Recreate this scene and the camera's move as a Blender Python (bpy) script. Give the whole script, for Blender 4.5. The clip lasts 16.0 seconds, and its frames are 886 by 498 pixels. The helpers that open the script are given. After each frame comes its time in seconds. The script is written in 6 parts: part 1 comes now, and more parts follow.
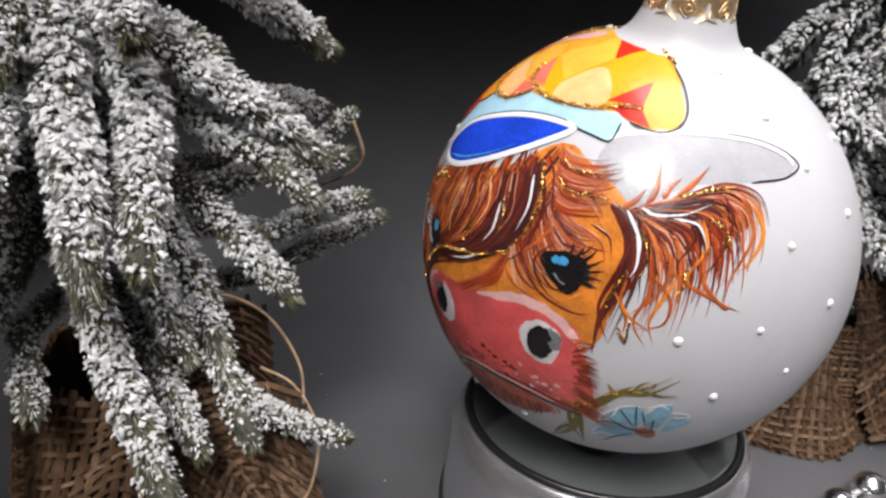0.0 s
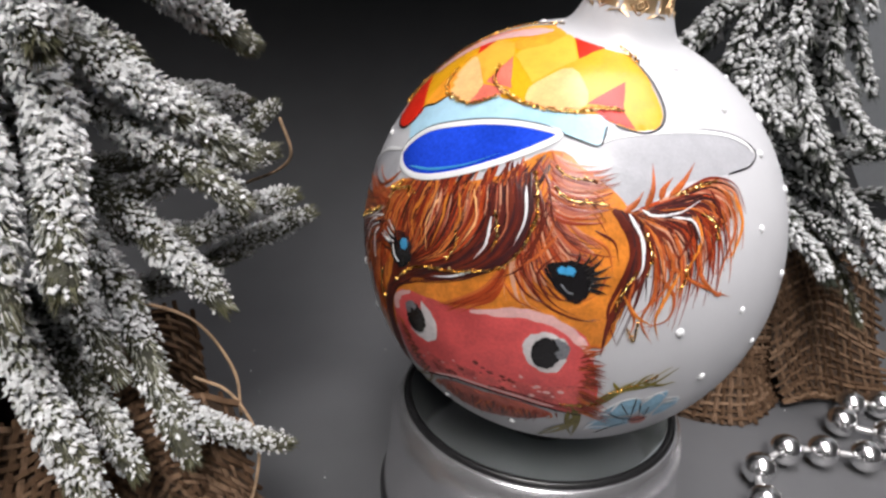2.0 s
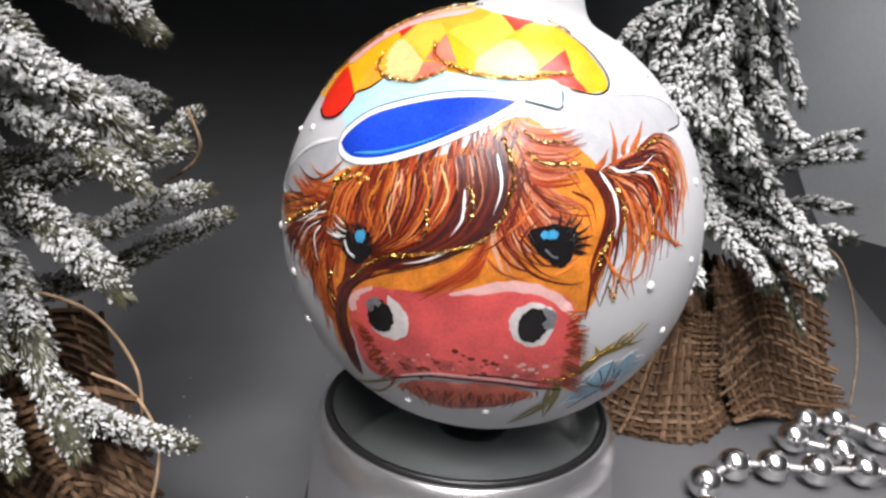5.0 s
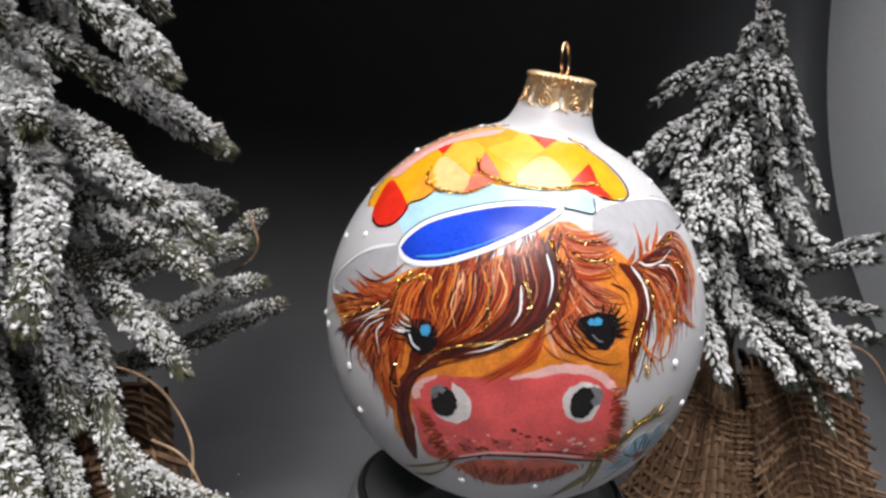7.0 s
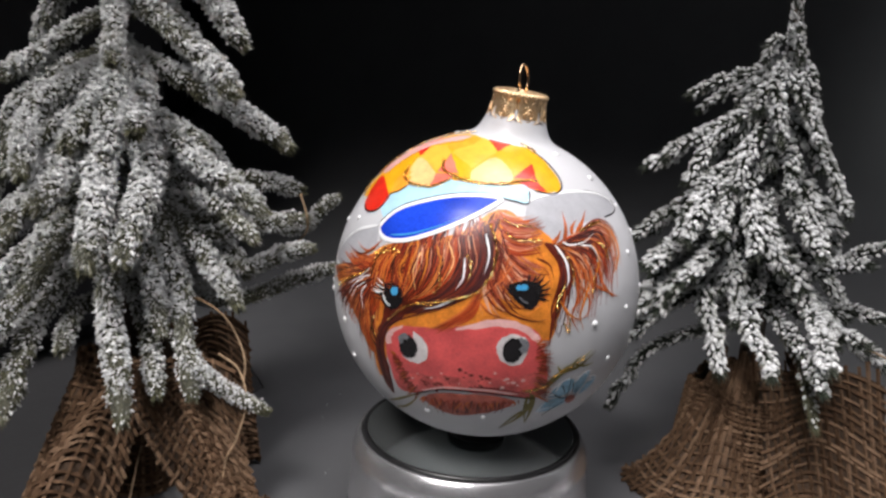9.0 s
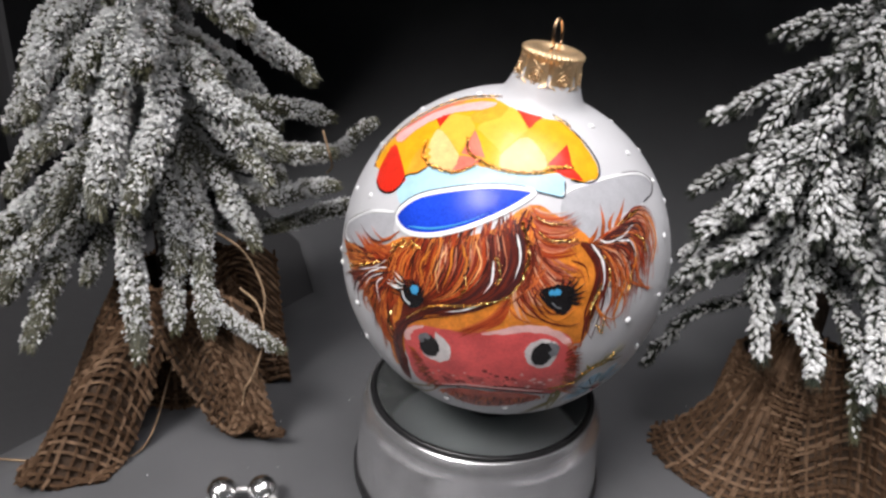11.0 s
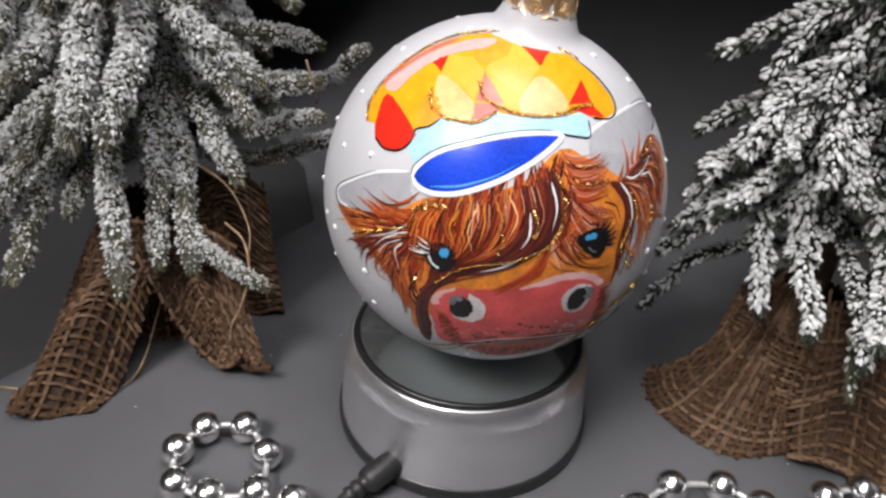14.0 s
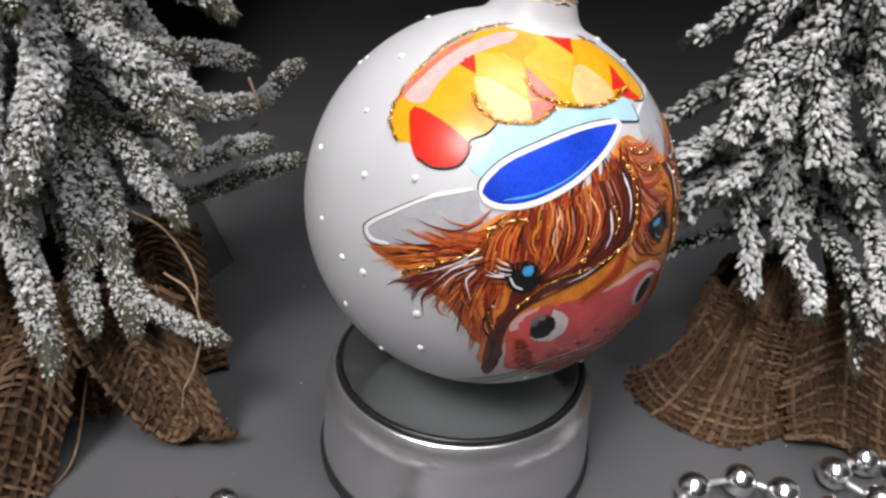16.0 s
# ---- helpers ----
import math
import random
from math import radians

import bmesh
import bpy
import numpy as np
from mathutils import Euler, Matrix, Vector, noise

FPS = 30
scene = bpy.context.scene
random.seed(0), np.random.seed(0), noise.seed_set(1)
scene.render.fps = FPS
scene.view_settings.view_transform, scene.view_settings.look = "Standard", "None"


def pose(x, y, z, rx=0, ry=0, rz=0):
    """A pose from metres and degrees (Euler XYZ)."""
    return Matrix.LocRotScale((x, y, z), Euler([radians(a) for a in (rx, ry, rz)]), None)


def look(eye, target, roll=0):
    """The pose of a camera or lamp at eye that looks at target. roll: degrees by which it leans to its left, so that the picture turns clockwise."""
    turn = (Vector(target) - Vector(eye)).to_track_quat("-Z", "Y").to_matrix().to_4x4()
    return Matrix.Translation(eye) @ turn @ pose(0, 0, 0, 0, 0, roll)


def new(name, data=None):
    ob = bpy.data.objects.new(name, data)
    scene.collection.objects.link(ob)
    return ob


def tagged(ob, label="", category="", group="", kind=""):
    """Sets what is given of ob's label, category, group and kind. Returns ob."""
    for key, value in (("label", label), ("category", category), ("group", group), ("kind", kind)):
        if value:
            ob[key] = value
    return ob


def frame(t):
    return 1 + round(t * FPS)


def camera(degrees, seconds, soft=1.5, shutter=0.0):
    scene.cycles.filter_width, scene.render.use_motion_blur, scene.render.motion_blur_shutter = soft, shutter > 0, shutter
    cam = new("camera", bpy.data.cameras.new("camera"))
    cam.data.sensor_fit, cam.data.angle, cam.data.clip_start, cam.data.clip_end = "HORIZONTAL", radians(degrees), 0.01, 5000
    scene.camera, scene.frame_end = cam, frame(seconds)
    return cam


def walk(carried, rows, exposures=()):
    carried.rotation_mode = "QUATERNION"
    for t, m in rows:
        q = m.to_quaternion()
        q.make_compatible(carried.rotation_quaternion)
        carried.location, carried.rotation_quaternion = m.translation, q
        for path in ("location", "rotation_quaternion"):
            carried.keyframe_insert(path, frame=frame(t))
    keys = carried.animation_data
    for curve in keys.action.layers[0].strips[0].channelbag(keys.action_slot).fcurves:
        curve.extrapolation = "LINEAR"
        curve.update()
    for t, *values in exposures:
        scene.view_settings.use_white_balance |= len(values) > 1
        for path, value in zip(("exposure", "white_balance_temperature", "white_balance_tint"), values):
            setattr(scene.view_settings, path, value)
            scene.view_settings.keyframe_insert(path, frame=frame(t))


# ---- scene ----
from mathutils.geometry import delaunay_2d_cdt

# ---- camera ----
cam = camera(61.26, 16.0, soft=2.6)
EXPOSURES = [(0.0, -0.24), (2.0, -0.28), (3.0, -0.2), (3.5, 0.13), (4.2, 0.15), (6.3, -0.13), (7.5, -0.31), (10.5, -0.33), (13.0, -0.37), (16.0, -0.46)]
walk(cam, [
    (0.0, pose(-0.0273, -0.1862, 0.1580, 67.63, -3.51, 6.90)),
    (0.5, pose(-0.0352, -0.1811, 0.1580, 67.18, -3.51, 4.04)),
    (1.0, pose(-0.0397, -0.1780, 0.1641, 66.65, -3.71, 2.37)),
    (1.5, pose(-0.0385, -0.1810, 0.1641, 66.11, -3.87, 1.11)),
    (2.0, pose(-0.0328, -0.1824, 0.1627, 65.89, -3.93, 0.06)),
    (2.5, pose(-0.0261, -0.1849, 0.1637, 65.78, -3.87, -0.48)),
    (3.0, pose(-0.0268, -0.1923, 0.1594, 65.67, -3.69, -0.72)),
    (3.5, pose(-0.0233, -0.1916, 0.1470, 66.10, -3.74, -1.04)),
    (4.0, pose(-0.0161, -0.1828, 0.1444, 67.28, -3.67, -0.96)),
    (4.2, pose(-0.0148, -0.1801, 0.1456, 68.04, -3.66, -0.96)),
    (6.3, pose(-0.0048, -0.1993, 0.1386, 77.36, -2.47, 1.14)),
    (6.5, pose(-0.0031, -0.1996, 0.1392, 78.11, -2.53, 1.95)),
    (7.0, pose(0.0034, -0.2069, 0.1475, 78.95, -2.82, 5.30)),
    (7.5, pose(0.0262, -0.2203, 0.1507, 79.42, -2.85, 11.00)),
    (8.0, pose(0.0518, -0.2313, 0.1477, 79.35, -2.80, 16.28)),
    (8.2, pose(0.0636, -0.2357, 0.1468, 79.61, -2.60, 18.20)),
    (10.3, pose(0.1083, -0.2188, 0.1921, 69.77, -3.21, 32.20)),
    (10.5, pose(0.1076, -0.2106, 0.1958, 68.34, -3.20, 32.92)),
    (11.0, pose(0.1101, -0.1926, 0.1923, 64.76, -3.23, 34.75)),
    (11.5, pose(0.1050, -0.1782, 0.1954, 61.94, -3.19, 36.12)),
    (12.0, pose(0.1093, -0.1697, 0.2016, 59.98, -3.01, 37.00)),
    (12.5, pose(0.1109, -0.1691, 0.2042, 58.91, -3.11, 37.26)),
    (13.0, pose(0.1131, -0.1673, 0.2106, 58.16, -3.11, 37.56)),
    (13.5, pose(0.1188, -0.1674, 0.2067, 57.91, -2.98, 37.77)),
    (14.0, pose(0.1156, -0.1720, 0.1968, 57.91, -2.86, 37.64)),
    (14.5, pose(0.1047, -0.1739, 0.1935, 58.14, -2.72, 35.71)),
    (15.0, pose(0.0912, -0.1733, 0.1908, 58.64, -2.76, 31.63)),
    (15.5, pose(0.0810, -0.1744, 0.1913, 59.46, -2.83, 27.79)),
    (16.0, pose(0.0706, -0.1777, 0.1828, 60.40, -2.89, 24.51)),
], EXPOSURES)

# ---- light ----
world = bpy.data.worlds.new("room")
scene.world = world
world.use_nodes = True
world.node_tree.nodes["Background"].inputs[0].default_value = (0.85, 0.92, 1.0, 1)
world.node_tree.nodes["Background"].inputs[1].default_value = 0.012


def area_lamp(name, place, target, sx, sy, watts, color, spread):
    data = bpy.data.lights.new(name, "AREA")
    data.shape, data.size, data.size_y, data.energy, data.color = "RECTANGLE", sx, sy, watts, color
    data.spread = radians(spread)
    ob = new(name, data)
    ob.matrix_world = look(place, target)
    return ob


area_lamp("ceiling_panel", (0.09, -0.065, 0.46), (0.07, -0.07, 0.0), 0.28, 0.22, 0.58, (1.0, 0.955, 0.975), 78)
area_lamp("softbox", (-0.05, -0.55, 0.64), (-0.02, -0.105, 0.02), 0.9, 0.40, 1.75, (1.0, 0.955, 0.945), 27)
# weak fill lamp added in front; it stands for no seen source
area_lamp("front_fill", (0.25, -0.95, 0.62), (0.0, 0.0, 0.06), 0.8, 0.6, 0.15, (0.95, 0.98, 1.0), 180)
# narrow lamp added only to brighten the pale board beside the sheet
area_lamp("board_fill", (0.24, 0.02, 0.62), (0.35, 0.30, 0.20), 0.16, 0.16, 0.19, (0.96, 0.97, 1.0), 42)


# ---- materials ----
def mat(name, color, rough=0.5, metal=0.0, vary=0.12, scale=300.0, fine=2500.0, bump=0.15, coat=0.0, depth=0.0004, **extra):
    """A surface with stains and grain at two scales; island=True varies piece by piece."""
    m = bpy.data.materials.new(name)
    m.use_nodes = True
    nt = m.node_tree
    b = nt.nodes["Principled BSDF"]
    tex = nt.nodes.new("ShaderNodeTexCoord")
    n1 = nt.nodes.new("ShaderNodeTexNoise")
    n1.inputs["Scale"].default_value, n1.inputs["Detail"].default_value = scale, 4
    n2 = nt.nodes.new("ShaderNodeTexNoise")
    n2.inputs["Scale"].default_value, n2.inputs["Detail"].default_value = fine, 3
    for n in (n1, n2):
        nt.links.new(tex.outputs["Object"], n.inputs["Vector"])
    add = nt.nodes.new("ShaderNodeMath")
    add.operation = "MULTIPLY_ADD"
    nt.links.new(n2.outputs["Fac"], add.inputs[0])
    add.inputs[1].default_value = 0.5
    nt.links.new(n1.outputs["Fac"], add.inputs[2])
    ramp = nt.nodes.new("ShaderNodeValToRGB")
    nt.links.new(add.outputs[0], ramp.inputs["Fac"])
    lo = tuple(max(0.0, c * (1 - 2 * vary)) for c in color)
    hi = tuple(min(1.0, c * (1 + 1.4 * vary)) for c in color)
    ramp.color_ramp.elements[0].position, ramp.color_ramp.elements[1].position = 0.45, 1.05
    ramp.color_ramp.elements[0].color, ramp.color_ramp.elements[1].color = (*lo, 1), (*hi, 1)
    out = ramp.outputs["Color"]
    if extra.get("palette"):
        geo = nt.nodes.new("ShaderNodeNewGeometry")
        pal = nt.nodes.new("ShaderNodeValToRGB")
        pal.color_ramp.interpolation = extra.get("steps", "CONSTANT")
        cols = extra["palette"]
        while len(pal.color_ramp.elements) < len(cols):
            pal.color_ramp.elements.new(0.5)
        for i, c in enumerate(cols):
            pal.color_ramp.elements[i].position = i / len(cols)
            pal.color_ramp.elements[i].color = (*c, 1)
        nt.links.new(geo.outputs["Random Per Island"], pal.inputs["Fac"])
        mul = nt.nodes.new("ShaderNodeMix")
        mul.data_type, mul.blend_type = "RGBA", "MULTIPLY"
        mul.inputs["Factor"].default_value = 1.0
        nt.links.new(pal.outputs["Color"], mul.inputs["A"])
        nt.links.new(out, mul.inputs["B"])
        out = mul.outputs["Result"]
    nt.links.new(out, b.inputs["Base Color"])
    b.inputs["Roughness"].default_value, b.inputs["Metallic"].default_value = rough, metal
    b.inputs["Coat Weight"].default_value = coat
    b.inputs["Coat Roughness"].default_value = 0.08
    if bump:
        bp = nt.nodes.new("ShaderNodeBump")
        bp.inputs["Strength"].default_value, bp.inputs["Distance"].default_value = bump, depth
        nt.links.new(n2.outputs["Fac"], bp.inputs["Height"])
        nt.links.new(bp.outputs["Normal"], b.inputs["Normal"])
    for key, socket in (("sss", "Subsurface Weight"), ("sheen", "Sheen Weight"), ("spec", "Specular IOR Level")):
        if key in extra:
            b.inputs[socket].default_value = extra[key]
    return m


SHEET = mat("grey_sheet", (0.092, 0.0935, 0.098), 0.5, vary=0.05, scale=40, fine=1800, bump=0.08)
DARKWALL = mat("dark_wall", (0.022, 0.022, 0.024), 0.8, vary=0.1, scale=8, fine=300, bump=0.1)
PALEWALL = mat("pale_wall", (0.82, 0.82, 0.84), 0.8, vary=0.04, scale=8, fine=300, bump=0.1)
FROST = mat("frosted_glass", (0.55, 0.555, 0.575), 0.38, vary=0.03, scale=60, fine=3000, bump=0.05, coat=0.05, spec=0.35)
PAINT = dict(rough=0.3, vary=0.10, scale=260, fine=1500, bump=0.12, coat=0.12, spec=0.3)


def paint(name, color, **k):
    return mat(name, color, **{**PAINT, **k})


HORN = paint("horn_paint", (0.40, 0.405, 0.43), vary=0.06)
WHITE = paint("white_paint", (0.80, 0.81, 0.82), vary=0.03)
PEARL = paint("pearl_paint", (0.66, 0.62, 0.62), vary=0.12)
INK = paint("black_paint", (0.012, 0.011, 0.012), rough=0.2)
GREY = paint("grey_paint", (0.17, 0.175, 0.19), vary=0.3)
ROSE = paint("deep_rose_paint", (0.62, 0.105, 0.098), vary=0.3, scale=200)
ORANGE = paint("orange_paint", (0.66, 0.215, 0.03), vary=0.22)
RUST = paint("rust_paint", (0.42, 0.10, 0.025), vary=0.3)
MAROON = paint("maroon_paint", (0.115, 0.018, 0.010), vary=0.3)
PINK = paint("pink_paint", (0.66, 0.095, 0.095), vary=0.16, scale=140)
BLUSH = paint("blush_paint", (0.72, 0.42, 0.40), vary=0.1)
BEARD = paint("beard_paint", (0.42, 0.10, 0.07), vary=0.25)
FRECKLE = paint("freckle_paint", (0.16, 0.022, 0.015))
SKYBLUE = paint("sky_paint", (0.06, 0.34, 0.62))
BLUE = paint("blue_paint", (0.014, 0.06, 0.58), vary=0.25, scale=50, coat=0.05, spec=0.16, rough=0.25)
PALEBLUE = paint("pale_blue_paint", (0.40, 0.64, 0.78), vary=0.06)
YELLOW = paint("yellow_paint", (0.76, 0.36, 0.012), vary=0.08)
LEMON = paint("lemon_paint", (0.80, 0.42, 0.05), vary=0.06)
RED = paint("red_paint", (0.66, 0.025, 0.012), vary=0.12)
CORAL = paint("coral_paint", (0.78, 0.17, 0.12), vary=0.15)
AMBER = paint("amber_paint", (0.88, 0.33, 0.03), vary=0.12)
APRICOT = paint("apricot_paint", (0.90, 0.48, 0.20), vary=0.12)
OLIVE = paint("olive_paint", (0.20, 0.165, 0.026), vary=0.3)
PETAL = paint("petal_paint", (0.24, 0.44, 0.58), vary=0.25)
LASH = paint("lash_paint", (0.012, 0.010, 0.010))
one = (1.0, 1.0, 1.0)
HAIR_MIX = paint("mixed_hair", one, palette=[(0.05, 0.009, 0.007), (0.36, 0.05, 0.010), (0.64, 0.17, 0.03), (0.20, 0.022, 0.010), (0.72, 0.24, 0.06), (0.46, 0.065, 0.016)])
HAIR_RED = paint("red_hair", one, palette=[(0.40, 0.06, 0.016), (0.24, 0.03, 0.012), (0.55, 0.13, 0.035), (0.32, 0.045, 0.016)])
HAIR_DARK = paint("dark_hair", one, palette=[(0.035, 0.010, 0.010), (0.10, 0.018, 0.014), (0.16, 0.028, 0.014), (0.05, 0.018, 0.02)])
HAIR_PALE = paint("pale_hair", one, palette=[(0.55, 0.20, 0.11), (0.44, 0.12, 0.07), (0.66, 0.34, 0.22), (0.34, 0.08, 0.04)])
GLITTER = mat("gold_glitter", one, 0.22, 1.0, vary=0.2, scale=900, fine=4000, bump=0.3,
              palette=[(0.85, 0.50, 0.12), (0.50, 0.25, 0.05), (1.0, 0.80, 0.38), (0.70, 0.38, 0.08)])
GOLD = mat("gold_cap_metal", (0.78, 0.56, 0.33), 0.42, 0.85, vary=0.12, scale=250, fine=2500, bump=0.1)
WIRE = mat("hook_wire", (0.55, 0.36, 0.22), 0.25, 1.0, vary=0.1)
SILVER = mat("silver_lacquer", (0.66, 0.66, 0.68), 0.27, 0.84, vary=0.04, scale=120, fine=6000, bump=0.06)
BLACKRIM = mat("black_plastic", (0.018, 0.018, 0.019), 0.35, vary=0.2)
DISC = mat("dark_mirror_disc", (0.50, 0.53, 0.53), 0.12, 0.9, vary=0.05, scale=50, bump=0.02)
CHROME = mat("silver_bead", (0.88, 0.88, 0.88), 0.23, 1.0, vary=0.03, bump=0.03)
STRING = mat("pearl_string", (0.6, 0.6, 0.6), 0.3, 0.6)
NEEDLE = mat("green_needles", one, 0.7, palette=[(0.10, 0.098, 0.045), (0.13, 0.128, 0.07), (0.05, 0.052, 0.02), (0.18, 0.175, 0.12)], bump=0)
DARKNEEDLE = mat("dark_needles", one, 0.7, palette=[(0.018, 0.026, 0.014), (0.030, 0.040, 0.022), (0.012, 0.018, 0.010), (0.060, 0.068, 0.045)], bump=0)
FROSTED = mat("frosted_needles", one, 0.85, palette=[(0.48, 0.49, 0.44), (0.33, 0.34, 0.27), (0.62, 0.63, 0.60), (0.40, 0.41, 0.34), (0.70, 0.71, 0.69), (0.52, 0.53, 0.49)], bump=0)
FLOCK = mat("snow_flock", one, 0.9, palette=[(0.74, 0.75, 0.75), (0.62, 0.63, 0.62), (0.82, 0.83, 0.83), (0.70, 0.71, 0.71)], bump=0.5, fine=4000)
# dark twig core; its colour also stands for shade deep inside a branch
MOTTLE = mat("shaded_twig_core", (0.075, 0.075, 0.055), 0.95, vary=0.34, scale=420, fine=2600, bump=0.6)
TWIG = mat("dark_twig", (0.025, 0.028, 0.02), 0.85, vary=0.3)
BARK = mat("brown_trunk", (0.07, 0.045, 0.03), 0.9, vary=0.3)
JUTE = mat("jute_thread", one, 0.85, palette=[(0.150, 0.090, 0.054), (0.095, 0.055, 0.032), (0.215, 0.136, 0.086), (0.122, 0.072, 0.042)], vary=0.25, bump=0.5, fine=5000, spec=0.1)
# darker brown than the threads: the shade in the weave's holes as colour
JUTE_GAP = mat("jute_gap_shade", (0.052, 0.031, 0.018), 0.95, vary=0.3, bump=0.6)
TWINE = mat("twine", (0.34, 0.23, 0.14), 0.9, vary=0.3, bump=0.5)
CABLE = mat("black_cable", (0.02, 0.02, 0.021), 0.45, vary=0.2)


# ---- building helpers ----
def mesh_object(name, verts, faces, materials, parent=None, label="", smooth=True, slots=None):
    me = bpy.data.meshes.new(name)
    me.from_pydata([tuple(v) for v in verts], [], [tuple(f) for f in faces])
    for m in materials if isinstance(materials, (list, tuple)) else [materials]:
        me.materials.append(m)
    if slots is not None:
        me.polygons.foreach_set("material_index", slots)
    if smooth:
        me.polygons.foreach_set("use_smooth", [True] * len(me.polygons))
    ob = new(name, me)
    if parent:
        ob.parent = parent
    if label:
        ob["label"] = label
    return ob


def lathe(profile, n=96, centre=(0, 0, 0), axis=None, wave=None):
    """Turns a profile of (radius, height) round an axis."""
    turn = Vector(axis).to_track_quat("Z", "Y").to_matrix() if axis is not None else Matrix.Identity(3)
    verts, faces = [], []
    for j, (r, z) in enumerate(profile):
        for i in range(n):
            a = 2 * math.pi * i / n
            rr, zz = wave(r, z, a, j) if wave else (r, z)
            verts.append(Vector(centre) + turn @ Vector((rr * math.cos(a), rr * math.sin(a), zz)))
    for j in range(len(profile) - 1):
        for i in range(n):
            k = (i + 1) % n
            faces.append((j * n + i, j * n + k, (j + 1) * n + k, (j + 1) * n + i))
    return verts, faces


def smooth_line(points, per=8, closed=False):
    """A Catmull-Rom curve through the points."""
    p = [np.array(q, float) for q in points]
    if closed:
        p = [p[-1]] + p + [p[0], p[1]]
    else:
        p = [2 * p[0] - p[1]] + p + [2 * p[-1] - p[-2]]
    out = []
    for i in range(1, len(p) - 2):
        for s in range(per):
            t = s / per
            out.append(0.5 * (2 * p[i] + (p[i + 1] - p[i - 1]) * t + (2 * p[i - 1] - 5 * p[i] + 4 * p[i + 1] - p[i + 2]) * t * t
                              + (3 * p[i] - p[i - 1] - 3 * p[i + 1] + p[i + 2]) * t ** 3))
    if not closed:
        out.append(p[-2])
    return np.array(out)


def tube(path, radius, sides=6, caps=True):
    """Verts and faces of a tube along a path; radius is a number or one for each point."""
    path = np.asarray(path, float)
    n = len(path)
    rad = np.full(n, radius) if np.isscalar(radius) else np.asarray(radius)
    tan = np.gradient(path, axis=0)
    tan /= np.linalg.norm(tan, axis=1, keepdims=True) + 1e-12
    ref = np.array([0.0, 0.0, 1.0]) if abs(tan[:, 2]).mean() < 0.8 else np.array([1.0, 0.0, 0.0])
    u = np.cross(tan, ref)
    u /= np.linalg.norm(u, axis=1, keepdims=True) + 1e-12
    v = np.cross(tan, u)
    verts, faces = [], []
    for i in range(n):
        for k in range(sides):
            a = 2 * math.pi * k / sides
            verts.append(path[i] + rad[i] * (math.cos(a) * u[i] + math.sin(a) * v[i]))
    for i in range(n - 1):
        for k in range(sides):
            q = (k + 1) % sides
            faces.append((i * sides + k, i * sides + q, (i + 1) * sides + q, (i + 1) * sides + k))
    if caps:
        faces.append(tuple(range(sides - 1, -1, -1)))
        faces.append(tuple((n - 1) * sides + k for k in range(sides)))
    return verts, faces


class Bag:
    """Collects pieces of one mesh."""

    def __init__(self):
        self.v, self.f, self.s = [], [], []

    def add(self, verts, faces, slot=0):
        o = len(self.v)
        self.v.extend(verts)
        self.f.extend(tuple(i + o for i in f) for f in faces)
        self.s.extend([slot] * len(faces))

    def make(self, name, materials, parent=None, label="", smooth=True):
        return mesh_object(name, self.v, self.f, materials, parent, label, smooth, self.s)


# ---- the setting ----
def sweep():
    """The grey sheet: flat on the table, then curving up behind the trees, with both side edges free."""
    prof = [(-1.0, 0.0), (-0.5, 0.0), (-0.2, 0.0), (-0.07, 0.0), (-0.03, 0.0), (0.06, 0.0), (0.10, 0.0)]
    for i in range(1, 17):
        a = radians(90 * i / 16)
        prof.append((0.10 + 0.26 * math.sin(a), 0.26 - 0.26 * math.cos(a)))
    prof += [(0.362, 0.4), (0.365, 0.75)]
    verts, faces, xs = [], [], np.linspace(-0.30, 0.218, 25)
    for lift in (0.0, -0.0009):
        for y, z in prof:
            for x in xs:
                s = (x + 0.30) / 0.518
                left = -0.135 - 0.30 * min(1.0, max(0.0, (y - 0.08) / 0.12))
                verts.append((left + (0.218 - left) * s, y - (lift if z > 0.1 else 0), z + (lift if z < 0.3 else 0)))
    m, n = len(xs), len(prof)
    for j in range(n - 1):
        for i in range(m - 1):
            q = (j * m + i, j * m + i + 1, (j + 1) * m + i + 1, (j + 1) * m + i)
            faces += [q, tuple(k + m * n for k in reversed(q))]
    for j in range(n - 1):
        for i in (0, m - 1):
            faces.append((j * m + i, (j + 1) * m + i, (j + 1) * m + i + m * n, j * m + i + m * n))
    ob = mesh_object("floor", verts, faces, SHEET)
    tagged(ob, "matte dark grey photo sheet sweeping up behind the trees", "backdrop sheet", kind="structure")


def wall(name, x0, x1, y0, y1, z0, z1, label, material):
    v = [(x, y, z) for z in (z0, z1) for y in (y0, y1) for x in (x0, x1)]
    f = [(0, 1, 3, 2), (4, 6, 7, 5), (0, 4, 5, 1), (2, 3, 7, 6), (0, 2, 6, 4), (1, 5, 7, 3)]
    tagged(mesh_object(name, v, f, material, smooth=False), label, "wall", kind="structure")


sweep()
wall("table", -1.1, 1.1, -1.3, 1.1, -0.04, -0.0015, "dark table top under the photo sheet", DARKWALL)
wall("wall_north", -1.1, 1.1, 1.1, 1.15, -0.04, 1.4, "plain light grey room wall behind the sheet", PALEWALL)
wall("wall_east", 0.75, 0.80, -1.3, 1.1, -0.04, 1.4, "plain light grey room wall beside the sheet", PALEWALL)


